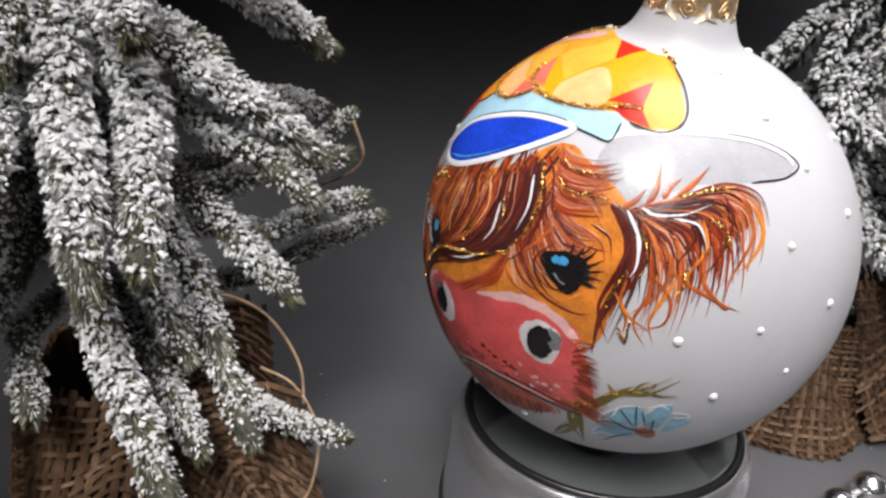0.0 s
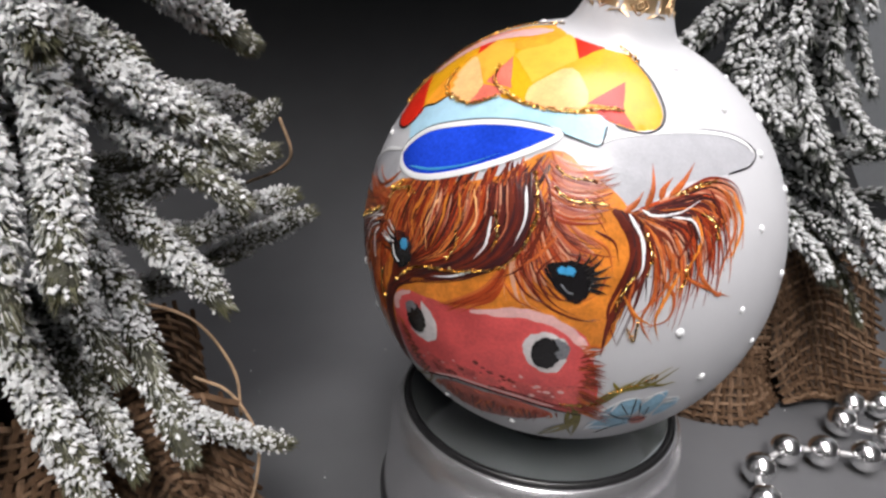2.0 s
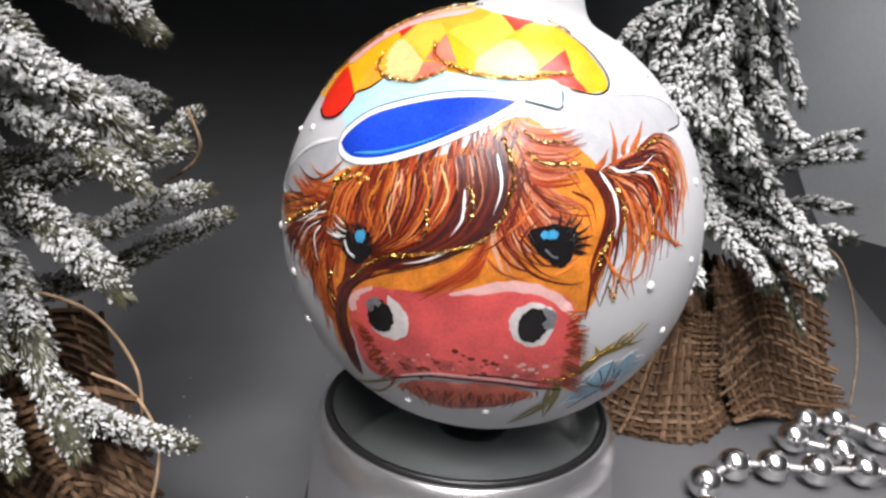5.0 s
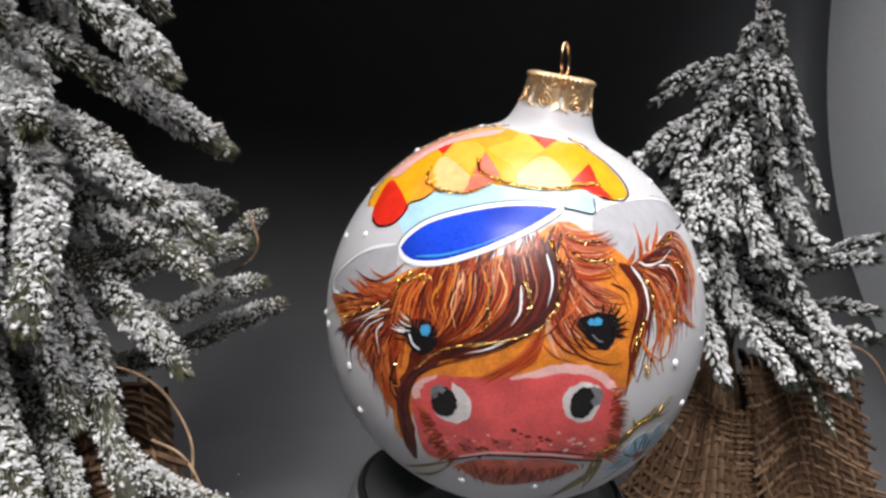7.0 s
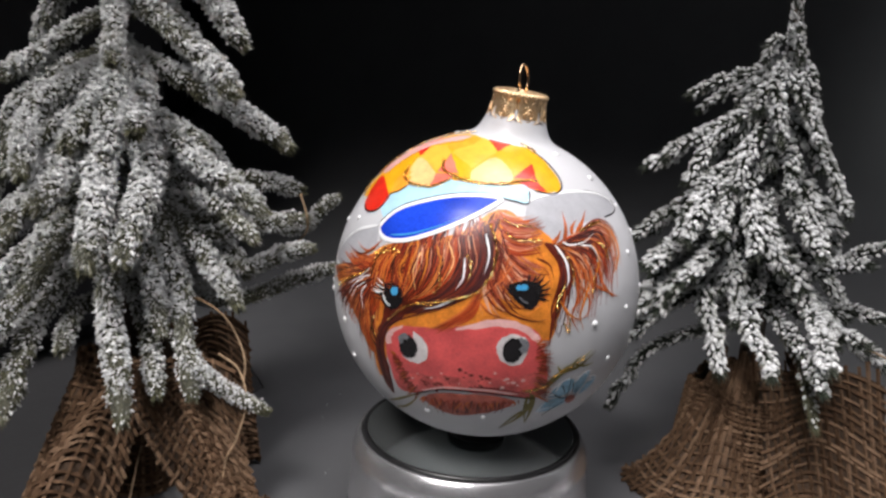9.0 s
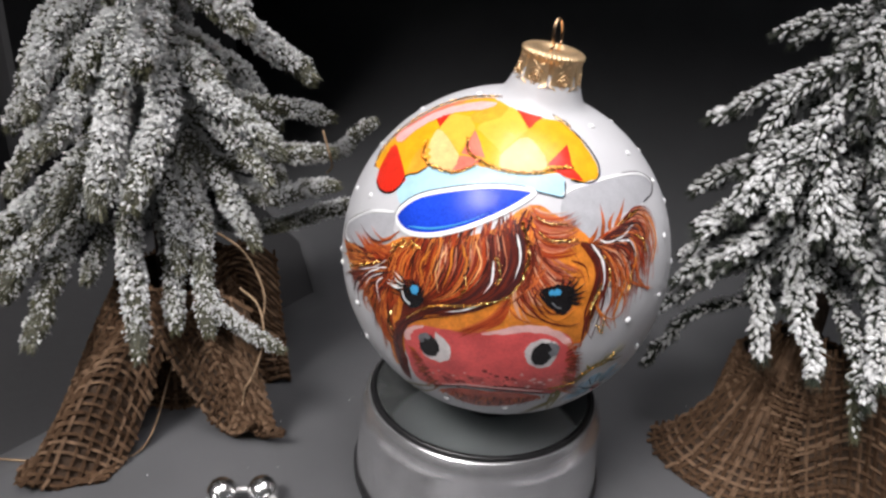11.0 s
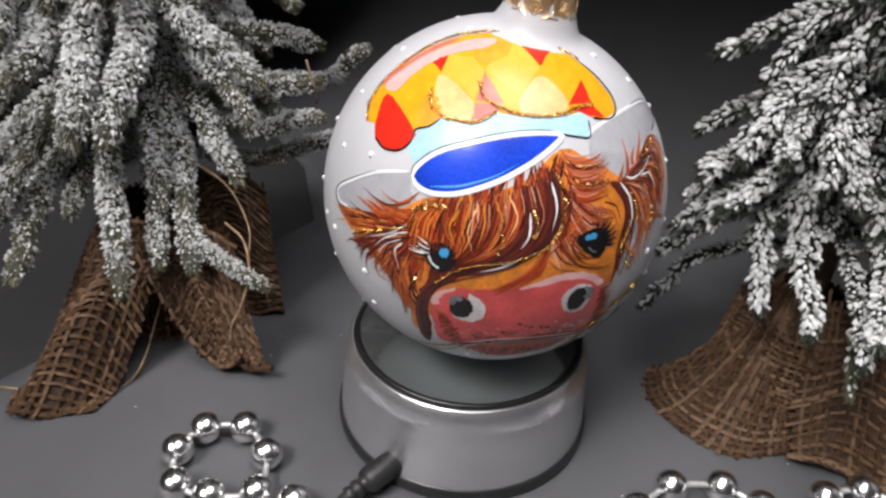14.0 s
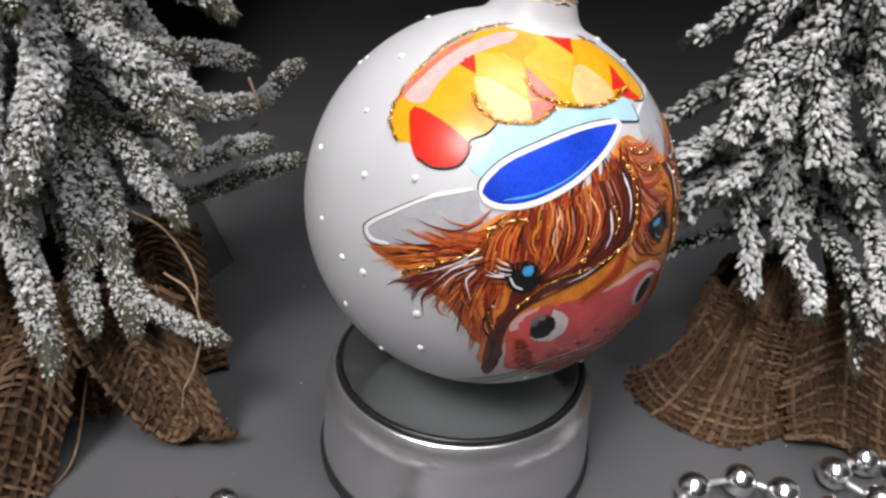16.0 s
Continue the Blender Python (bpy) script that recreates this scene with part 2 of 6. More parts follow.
def reflector():
    """A pale board that stands beside the sheet's free edge."""
    a, b = Vector((0.215, 0.45, -0.001)), Vector((0.43, 0.13, -0.001))
    n = Vector((b.y - a.y, a.x - b.x, 0)).normalized() * 0.004
    v = [p + q + Vector((0, 0, z)) for z in (0.0, 0.55) for q in (-n, n) for p in (a, b)]
    f = [(0, 1, 3, 2), (4, 6, 7, 5), (0, 4, 5, 1), (2, 3, 7, 6), (0, 2, 6, 4), (1, 5, 7, 3)]
    tagged(mesh_object("reflector_board", v, f, PALEWALL, smooth=False), "plain light grey board standing beside the dark sheet", "board")


reflector()


def case():
    """A tall black equipment case beyond the sheet's edge."""
    bm = bmesh.new()
    bmesh.ops.create_cube(bm, size=1.0)
    bmesh.ops.scale(bm, vec=(0.24, 0.16, 0.5), verts=bm.verts)
    bmesh.ops.bevel(bm, geom=bm.edges[:], offset=0.012, segments=3, affect="EDGES")
    bmesh.ops.translate(bm, vec=(-0.385, 0.06, 0.2485), verts=bm.verts)
    me = bpy.data.meshes.new("equipment_case")
    bm.to_mesh(me)
    bm.free()
    me.materials.append(DARKWALL)
    tagged(new("equipment_case", me), "tall plain black case standing on the dark table", "case")


case()
wall("wall_west", -0.60, -0.55, -1.3, 1.1, -0.04, 1.4, "plain dark wall of the photo corner", DARKWALL)


# ---- turntable ----
AXIS = Vector((0.0036, 0.0006, 0.0))
TOP = 0.0368


def turntable():
    stand = new("turntable")
    stand.location = AXIS
    tagged(stand, "round silver display turntable with dark mirror top on the grey sheet", "turntable")
    v, f = lathe([(0.0, 0.0008), (0.0445, 0.0008), (0.0449, 0.0016), (0.0449, 0.0048), (0.0443, 0.0056), (0.0436, 0.0058)])
    mesh_object("base_ring", v, f, BLACKRIM, stand, "black plastic base ring")
    v, f = lathe([(0.0440, 0.0056), (0.0437, 0.010), (0.0431, 0.016), (0.0425, 0.0215), (0.0422, 0.0248), (0.0423, 0.0262), (0.0425, 0.0274), (0.0425, 0.0288), (0.0422, 0.0304),
                  (0.0417, 0.0322), (0.0409, 0.0340), (0.0401, 0.0353), (0.0395, 0.0359), (0.0392, 0.0358), (0.0391, 0.0345), (0.0391, 0.030), (0.0, 0.030)])
    mesh_object("housing", v, f, SILVER, stand, "satin silver lacquered housing")
    disc = new("platter")
    disc.parent = stand
    v, f = lathe([(0.0, TOP), (0.0365, TOP), (0.0371, TOP - 0.0002)])
    mesh_object("mirror", v, f, DISC, disc, "dark mirrored glass")
    v, f = lathe([(0.0372, TOP - 0.0006), (0.0376, TOP + 0.0001), (0.0384, TOP + 0.0001), (0.0388, TOP - 0.0008), (0.0388, 0.031), (0.0, 0.031)])
    mesh_object("rim", v, f, BLACKRIM, disc, "glossy black rim")
    # power plug in the housing, with its lead on the sheet
    d = Vector((-0.16, -0.987, 0)).normalized()
    a = Vector((0.0030, -0.0435, 0.0085))
    prof = [(0.0, 0.0), (0.0040, 0.0), (0.0044, 0.001), (0.0044, 0.012), (0.0038, 0.0135), (0.0026, 0.014), (0.0026, 0.016), (0.0031, 0.0162),
            (0.0031, 0.0175), (0.0025, 0.0178), (0.0025, 0.019), (0.0029, 0.0192), (0.0029, 0.0205), (0.0019, 0.021), (0.0019, 0.023), (0.0, 0.023)]
    v, f = lathe(prof, 20, a - d * 0.003, d + Vector((0, 0, -0.12)))
    mesh_object("plug", v, f, CABLE, stand, "black power plug")
    e = a + d * 0.019 + Vector((0, 0, -0.0024))
    path = smooth_line([e, e + d * 0.012 + Vector((0, 0, -0.0015)), e + d * 0.03 + Vector((0.002, 0, -0.0042)), e + d * 0.09 + Vector((0.02, 0, -0.0043)),
                        e + d * 0.2 + Vector((0.12, 0.0, -0.0043)), e + d * 0.4 + Vector((0.3, 0.0, -0.0043))], 8)
    v, f = tube(path, 0.0016, 8)
    mesh_object("lead", v, f, CABLE, stand)
    return disc


PLATTER = turntable()


# ---- the glass ball ----
R = 0.051
BALL = Vector((0.0066, -0.0043, 0.0914))
POLE = Vector((math.cos(radians(81.8)) * math.sin(radians(68)), -math.cos(radians(81.8)) * math.cos(radians(68)), math.sin(radians(81.8))))
ornament = new("christmas_ball")
tagged(ornament, "frosted white glass ball painted with a capped cow, on the turntable", "christmas ball")


def unit(lon, lat):
    a, b = radians(lon), radians(lat)
    return np.array([math.cos(b) * math.sin(a), -math.cos(b) * math.cos(a), math.sin(b)])


def swell(c):
    """The blown ball is drawn out a little towards its neck."""
    return 1 + 0.020 * np.clip(c, 0, 1) ** 2


def on_ball(v, h):
    """Points over the ball's surface, h millimetres above it."""
    v = np.asarray(v, float)
    v = v / np.linalg.norm(v, axis=-1, keepdims=True)
    return v * (R * swell(v @ np.array(POLE))[..., None] + np.asarray(h)[..., None] * 0.001) + np.array(BALL)


def ball_body():
    prof = [(R * swell(math.cos(a)) * math.sin(a), R * swell(math.cos(a)) * math.cos(a)) for a in np.radians(np.linspace(180, 18, 84))]
    prof += [(0.0145, 0.0500), (0.0132, 0.0507), (0.0121, 0.0517), (0.0112, 0.0530), (0.0105, 0.0545), (0.0098, 0.0562), (0.0090, 0.0580), (0.0086, 0.0600)]
    v, f = lathe(prof, 128, BALL, POLE)
    mesh_object("glass_body", v, f, FROST, ornament, "frosted pearl white glass")

    def teeth(r, z, a, j):
        if j == 0:
            z += 0.0021 * abs(((a * 7 / math.pi) % 2) - 1)
            r += 0.0003
        groove = abs(((a * 7 / math.pi + 1) % 2) - 1)
        if 0 < j < 5 and groove < 0.09:
            r -= 0.0008
        if j in (5, 6):
            r += 0.00022 * math.sin(a * 42)
            z += 0.00012 * math.sin(a * 42)
        return r, z

    prof = [(0.0095, 0.0553), (0.0093, 0.0572), (0.0090, 0.0594), (0.0087, 0.0616), (0.0085, 0.0634), (0.0088, 0.0639), (0.0088, 0.0646), (0.0082, 0.0652), (0.0064, 0.0655), (0.0050, 0.0654), (0.0044, 0.0646), (0.0, 0.0644)]
    v, f = lathe(prof, 336, BALL, POLE, teeth)
    top = mesh_object("cap_top", v, f, GOLD, ornament, "gold crimped metal cap")
    # embossed lozenges round the cap
    turn = POLE.to_track_quat("Z", "Y").to_matrix()
    for k in range(7):
        a = (2 * k + 1) * math.pi / 7
        bag = Bag()

        def emboss(points):
            line = np.array([np.array(Vector(BALL) + turn @ Vector((math.cos(a + da) * (0.00890 + (0.0606 - z) * 0.13), math.sin(a + da) * (0.00890 + (0.0606 - z) * 0.13), z))) for da, z in points])
            vv, ff = tube(np.concatenate([np.linspace(line[m], line[m + 1], 4) for m in range(len(line) - 1)]), 0.00022, 5)
            bag.add(vv, ff)

        for s in (1.0, 0.45):
            emboss([(0, 0.0586 + 0.0021 * s), (0.20 * s, 0.0586), (0, 0.0586 - 0.0021 * s), (-0.20 * s, 0.0586), (0, 0.0586 + 0.0021 * s)])
        emboss([(-0.22, 0.0604), (0.22, 0.0630)])
        emboss([(0.22, 0.0604), (-0.22, 0.0630)])
        bag.make("lozenge", GOLD, top)
    ring = []
    for i in range(25):
        a = radians(-40 + 260 * i / 24)
        ring.append(Vector(BALL) + turn @ Vector((0.0032 * math.cos(a) * 0.9, 0.0008 * math.sin(a), 0.0692 + 0.0042 * math.sin(a))))
    ring = [Vector(BALL) + turn @ Vector((0.0028, 0, 0.0646))] + ring + [Vector(BALL) + turn @ Vector((-0.0028, 0, 0.0646))]
    v, f = tube(smooth_line(ring, 3), 0.00045, 8)
    mesh_object("hook", v, f, WIRE, ornament, "thin copper wire hook")
    v, f = lathe([(0.0080, TOP + 0.0001), (0.0100, TOP + 0.0001), (0.0104, TOP + 0.003), (0.0102, 0.0414), (0.0094, 0.0416), (0.0088, 0.0414), (0.0080, TOP + 0.003), (0.0080, TOP + 0.0001)], 48, (BALL.x, BALL.y, 0))
    mesh_object("rest_ring", v, f, BLACKRIM, ornament, "small black rest ring")


ball_body()


rng = random.Random(7)


def patch(name, material, h, points, sharp=False, label=""):
    """A painted area with a smooth or straight-edged outline, following the ball."""
    p = np.array([unit(*q) for q in points])
    if sharp:
        k = len(p)
        line = np.concatenate([[p[i] + (p[(i + 1) % k] - p[i]) * s / 4 for s in range(4)] for i in range(k)])
    else:
        line = smooth_line(p, 4, True)
    c = line.mean(axis=0)
    c /= np.linalg.norm(c)
    e1 = np.cross([0, 0, 1.0], c)
    e1 /= np.linalg.norm(e1)
    e2 = np.cross(c, e1)

    def flat(v):
        v = v / np.linalg.norm(v, axis=1, keepdims=True)
        x, y, z = v @ e1, v @ e2, v @ c
        g = np.arccos(np.clip(z, -1, 1)) / (np.hypot(x, y) + 1e-9)
        return np.stack([x * g, y * g], 1)

    edge = flat(line)
    k = len(edge)
    edge = edge + np.array([[rng.gauss(0, 1), rng.gauss(0, 1)] for _ in range(k)]) * (0.0012 if sharp else 0.0028)
    step = 0.035
    lo, hi = edge.min(axis=0), edge.max(axis=0)
    grid = [(x, y) for x in np.arange(lo[0], hi[0], step) for y in np.arange(lo[1], hi[1], step)]
    co = [Vector(q) for q in edge] + [Vector(q) for q in grid]
    n = len(edge)
    out = delaunay_2d_cdt(co, [], [list(range(n))], 1, 1e-6)
    xy = np.array([tuple(q) for q in out[0]])
    ang = np.linalg.norm(xy, axis=1)
    s = np.where(ang < 1e-9, 1.0, np.sin(ang) / np.maximum(ang, 1e-9))
    v = xy[:, :1] * s[:, None] * e1 + xy[:, 1:] * s[:, None] * e2 + np.cos(ang)[:, None] * c
    rim = np.array([any(i < n for i in o) for o in out[3]])
    used = sorted({i for f in out[2] for i in f})
    remap = {i: k for k, i in enumerate(used)}
    top = on_ball(v[used], np.where(rim[used], h - 0.025, h))
    return mesh_object(name, top, [tuple(remap[i] for i in f) for f in out[2]], material, ornament, label)


def ribbon(bag, line, width, h, taper=False, lift=0.10):
    """One brush stroke: a ribbon with a raised middle, tapering to its ends."""
    n = len(line)
    line = line / np.linalg.norm(line, axis=1, keepdims=True)
    tan = np.gradient(line, axis=0)
    side = np.cross(tan, line)
    side /= np.linalg.norm(side, axis=1, keepdims=True) + 1e-12
    t = np.linspace(0, 1, n)
    w = width * 0.001 / R / 2 * (np.clip(np.minimum(t * 5 + 0.25, (1 - t) * 1.6 + 0.04), 0, 1) if taper else np.clip(np.minimum(t * 12 + 0.4, (1 - t) * 12 + 0.4), 0, 1))
    hh = np.full(n, h)
    rows = np.stack([on_ball(line - side * w[:, None], hh), on_ball(line, hh + lift), on_ball(line + side * w[:, None], hh)], 1).reshape(-1, 3)
    faces = []
    for i in range(n - 1):
        for k in (0, 1):
            faces.append((i * 3 + k, i * 3 + k + 1, (i + 1) * 3 + k + 1, (i + 1) * 3 + k))
    bag.add(list(rows), faces)


def grains(bag, line, width, h):
    """Glitter: small facets strewn along a line."""
    line = line / np.linalg.norm(line, axis=1, keepdims=True)
    for i in range(len(line) - 1):
        d = np.linalg.norm(line[i + 1] - line[i]) * R * 1000
        for _ in range(max(2, int(d * width * 10))):
            t = rng.random()
            p = line[i] * (1 - t) + line[i + 1] * t + np.array([rng.gauss(0, 1) for _ in range(3)]) * width * 0.00028 / R
            c = on_ball(p, h + rng.random() * 0.15)
            q = Euler((rng.random() * 6, rng.random() * 6, rng.random() * 6)).to_matrix()
            s = 0.00016 + 0.00017 * rng.random()
            vs = [c + np.array(q @ Vector(x)) * s for x in ((1, 0, 0), (0, 1, 0), (-1, 0, 0), (0, -1, 0), (0, 0, 0.8))]
            bag.add(vs, [(0, 1, 4), (1, 2, 4), (2, 3, 4), (3, 0, 4), (3, 2, 1, 0)])


def stroke(name, material, h, width, points, taper=0, knobs=0, label=""):
    line = smooth_line([unit(*q) for q in points], 8)
    bag = Bag()
    if knobs:
        ribbon(bag, line, width * 0.3, h, False, 0.05)
        grains(bag, line, width, h + 0.1)
    else:
        ribbon(bag, line, width, h, bool(taper))
    return bag.make(name, material, ornament, label, smooth=not knobs)


def strands(name, material, h, width, count, first, last, spread=0.3, label=""):
    """Brush hairs that run between two guide curves."""
    a = np.array([unit(*q) for q in first])
    b = np.array([unit(*q) for q in last])
    k = max(len(a), len(b))
    a, b = (np.stack([np.interp(np.linspace(0, 1, k), np.linspace(0, 1, len(c)), c[:, i]) for i in range(3)], 1) for c in (a, b))
    bag = Bag()
    for i in range(count):
        t = (i + rng.uniform(-0.8, 0.8)) / max(1, count - 1)
        t2 = t + rng.uniform(-spread, spread) * 0.35
        mixv = np.linspace(t, t2, k)[:, None]
        p = a * (1 - mixv) + b * mixv + np.array([[rng.gauss(0, 0.004) for _ in range(3)] for _ in range(k)])
        line = smooth_line(p, 5)
        s0, s1 = rng.uniform(0, 0.22), rng.uniform(0.7, 1.0)
        n = len(line)
        line = line[int(s0 * n):max(int(s0 * n) + 4, int(s1 * n))]
        ribbon(bag, line, width * rng.uniform(0.6, 1.35), h + rng.uniform(0, 0.06), True, 0.06)
        if count <= 16:
            bag.make(name, material, ornament, label)
            bag = Bag()
    if count > 16:
        tagged(bag.make(name, material, ornament, label), kind="stuff")


def freckles(name, material, h, points, count):
    line = [unit(*q) for q in points]
    for _ in range(count):
        i = rng.randrange(len(line))
        t = rng.random()
        c = line[i] * (1 - t) + line[(i + 1) % len(line)] * t + np.array([rng.gauss(0, 0.022) for _ in range(3)])
        c /= np.linalg.norm(c)
        e1 = np.cross([0, 0, 1.0], c)
        e1 /= np.linalg.norm(e1)
        e2 = np.cross(c, e1)
        r = rng.uniform(0.005, 0.014)
        ring = [c + (e1 * math.cos(a) * rng.uniform(0.9, 1.4) + e2 * math.sin(a) * rng.uniform(0.6, 0.9)) * r for a in np.linspace(0, 2 * math.pi, 8)[:-1]]
        v = [on_ball(c, np.array(h + 0.05))] + [on_ball(q, np.array(h)) for q in ring]
        mesh_object(name, v, [(0, i + 1, (i + 1) % 7 + 1) for i in range(7)], material, ornament)


def dots(places):
    """Raised white paint dots; on the unseen back they go on at the same spacing."""
    places = list(places)
    k = 0
    while k < 30:
        k += 1
        lon = 138 + (k * 137.5) % 105
        places.append((lon, math.degrees(math.asin(-0.8 + 1.6 * k / 30))))
    base = None
    for lon, lat in places:
        n = unit(lon, lat)
        if base is None:
            v, f = lathe([(0.00078, 0.0), (0.00074, 0.00022), (0.00052, 0.00042), (0.00022, 0.0005), (0.0, 0.00052)], 14)
            base = mesh_object("dot", v, f, WHITE, ornament)
            ob = base
        else:
            ob = new("dot", base.data)
            ob.parent = ornament
        ob.matrix_basis = Matrix.Translation(Vector(n * R * swell(n @ np.array(POLE))) + BALL) @ Vector(n).to_track_quat("Z", "Y").to_matrix().to_4x4() @ Matrix.Scale(rng.uniform(0.85, 1.3), 4)



# horns
patch("horn", HORN, 0.05, [(-38.0, 27.7), (-49.7, 24.0), (-58.5, 18.4), (-65.7, 13.3), (-66.6, 11.0), (-64.4, 9.1), (-58.6, 9.6), (-47.5, 11.2), (-36.1, 13.3), (-31.6, 19.4), (-35.6, 22.9)], label="pale grey painted horn")
patch("horn", HORN, 0.05, [(24.2, 41.0), (28.0, 42.8), (38.9, 44.3), (54.1, 44.5), (67.1, 42.7), (74.7, 39.7), (76.9, 37.3), (72.2, 35.4), (61.6, 34.2), (50.3, 33.8), (40.6, 30.9), (33.7, 27.6), (27.2, 26.9), (21.8, 28.3), (21.5, 34.3)], label="pale grey painted horn")
stroke("horn_line", WHITE, 0.16, 0.95, [(-38.0, 27.7), (-49.7, 24.1), (-58.6, 18.7), (-65.5, 13.5), (-66.3, 11.1), (-63.7, 9.5), (-58.7, 10.0)])
stroke("horn_line", WHITE, 0.16, 0.95, [(24.2, 41.3), (28.0, 42.9), (39.0, 44.4), (54.2, 44.6), (67.2, 42.8), (74.7, 39.7), (76.1, 37.5)])
stroke("horn_outline", INK, 0.13, 0.40, [(54.4, 45.0), (68.1, 43.1), (75.9, 39.8), (77.9, 37.1), (71.8, 34.9), (61.6, 34.2)])
stroke("horn_outline", INK, 0.13, 0.40, [(-49.8, 24.6), (-58.7, 19.3), (-66.4, 13.7), (-67.5, 11.0), (-64.9, 8.5), (-58.6, 9.3)])

# face
patch("face", ORANGE, 0.08, [(-45.3, 11.3), (-31.1, 21.9), (-21.0, 24.5), (-2.7, 29.3), (11.4, 38.2), (22.5, 34.5), (32.8, 26.8), (34.7, 14.0), (32.2, 3.0), (29.5, -3.8), (18.8, 0.5), (7.5, 1.9), (-7.0, -3.6), (-22.5, -5.0), (-27.5, -20.8), (-32.8, -24.7), (-32.5, -10.0), (-35.7, -3.0), (-43.3, 2.7), (-55.7, 8.0)], label="orange painted face")
patch("ear", RUST, 0.09, [(-64.8, 7.9), (-53.7, 10.4), (-41.7, 11.9), (-31.9, 13.7), (-27.2, 8.1), (-28.9, -5.2), (-32.4, -16.1), (-38.1, -8.3), (-42.0, -3.4), (-48.2, 1.2), (-53.9, 4.0), (-58.2, 5.3)], label="rust painted ear")
patch("ear", RUST, 0.09, [(31.8, 26.3), (42.0, 29.7), (50.1, 32.8), (57.1, 32.8), (60.9, 28.9), (60.2, 25.4), (55.9, 23.0), (52.0, 21.2), (47.7, 20.6), (43.0, 19.6), (38.4, 18.0), (35.0, 18.3), (33.0, 22.3)], label="rust painted ear")
stroke("cheek_lock", MAROON, 0.14, 3.40, [(28.5, 27.2), (32.9, 24.1), (34.9, 18.3), (33.4, 11.0), (30.4, 3.0), (29.8, -5.7)], taper=1, label="dark maroon lock")
patch("muzzle", PINK, 0.17, [(-25.5, -9.6), (-23.6, -4.8), (-19.4, -2.5), (-9.9, -1.5), (-1.8, -0.5), (7.5, 1.8), (18.7, 1.9), (25.8, -1.0), (29.4, -10.3), (31.7, -20.6), (28.5, -25.7), (10.4, -23.6), (-5.1, -24.1), (-17.1, -28.4), (-24.1, -28.0), (-25.3, -19.2)], label="rose pink painted muzzle")
patch("muzzle_shade", ROSE, 0.20, [(-24.4, -20.8), (-16.0, -19.3), (-5.1, -18.2), (8.0, -17.3), (20.0, -16.5), (28.9, -13.6), (31.4, -20.8), (27.9, -25.2), (10.3, -23.1), (-5.1, -23.7), (-17.0, -27.9), (-23.3, -27.3)])
patch("muzzle_rim", BLUSH, 0.23, [(-0.4, -0.7), (6.1, 2.3), (12.9, 3.5), (20.1, 2.3), (25.9, -1.6), (29.0, -7.1), (25.1, -3.9), (20.3, -0.0), (13.0, 1.3), (5.6, -0.0)])
patch("muzzle_rim", BLUSH, 0.22, [(-25.5, -9.6), (-24.1, -5.4), (-18.6, -2.2), (-18.9, -3.7), (-22.5, -6.1), (-23.4, -9.9)])
patch("chin", BEARD, 0.15, [(-13.3, -29.7), (-5.1, -25.5), (10.5, -24.2), (21.2, -26.9), (18.9, -30.6), (9.1, -34.4), (-1.5, -36.8), (-8.8, -34.7)])
strands("chin_hair", HAIR_RED, 0.20, 0.70, 46, [(-12.1, -27.9), (-14.0, -32.0), (-13.8, -36.2)], [(21.8, -26.0), (21.7, -28.4), (20.4, -30.8)], spread=0.35)
strands("chin_hair", HAIR_DARK, 0.22, 0.45, 24, [(-10.1, -27.9), (-9.6, -33.5), (-8.3, -38.8)], [(18.3, -26.1), (17.2, -30.9), (14.8, -35.1)], spread=0.35)
stroke("mouth", INK, 0.24, 0.40, [(-17.1, -28.4), (-5.1, -23.9), (10.3, -23.1), (22.4, -25.2), (29.4, -26.4)])
stroke("lip", BLUSH, 0.23, 0.70, [(-13.3, -26.0), (-3.5, -22.6), (10.2, -22.1), (21.9, -23.8)])

# nostrils
patch("nostril", PEARL, 0.24, [(-14.4, -3.5), (-11.2, -5.3), (-9.2, -8.5), (-10.0, -12.4), (-13.2, -14.7), (-16.6, -14.1), (-19.0, -12.6), (-15.5, -11.2), (-14.0, -7.8)])
patch("nostril_hole", INK, 0.30, [(-13.3, -7.1), (-13.0, -9.3), (-13.6, -11.4), (-15.0, -12.9), (-16.9, -13.4), (-18.6, -12.6), (-19.7, -10.9), (-19.9, -8.6), (-19.3, -6.6), (-17.9, -5.1), (-16.1, -4.8), (-14.5, -5.5)])
patch("nostril_shine", GREY, 0.36, [(-19.8, -6.4), (-18.0, -4.6), (-16.1, -5.3), (-16.6, -6.9), (-17.6, -6.5), (-18.3, -8.5), (-19.5, -8.5)])
patch("nostril", PEARL, 0.24, [(17.2, -1.1), (20.5, -1.8), (22.9, -4.0), (22.6, -8.0), (20.8, -11.4), (17.2, -11.8), (13.9, -9.4), (12.7, -5.7), (14.2, -2.4)])
patch("nostril_hole", INK, 0.30, [(20.9, -8.0), (19.9, -9.8), (18.3, -10.8), (16.6, -10.5), (15.3, -9.2), (14.6, -7.2), (14.9, -5.0), (15.9, -3.2), (17.5, -2.3), (19.1, -2.5), (20.5, -3.8), (21.1, -5.8)])
patch("nostril_shine", GREY, 0.36, [(19.4, -2.6), (21.3, -2.4), (23.0, -4.3), (22.7, -6.7), (21.0, -7.5), (20.1, -5.9), (20.7, -4.8)])

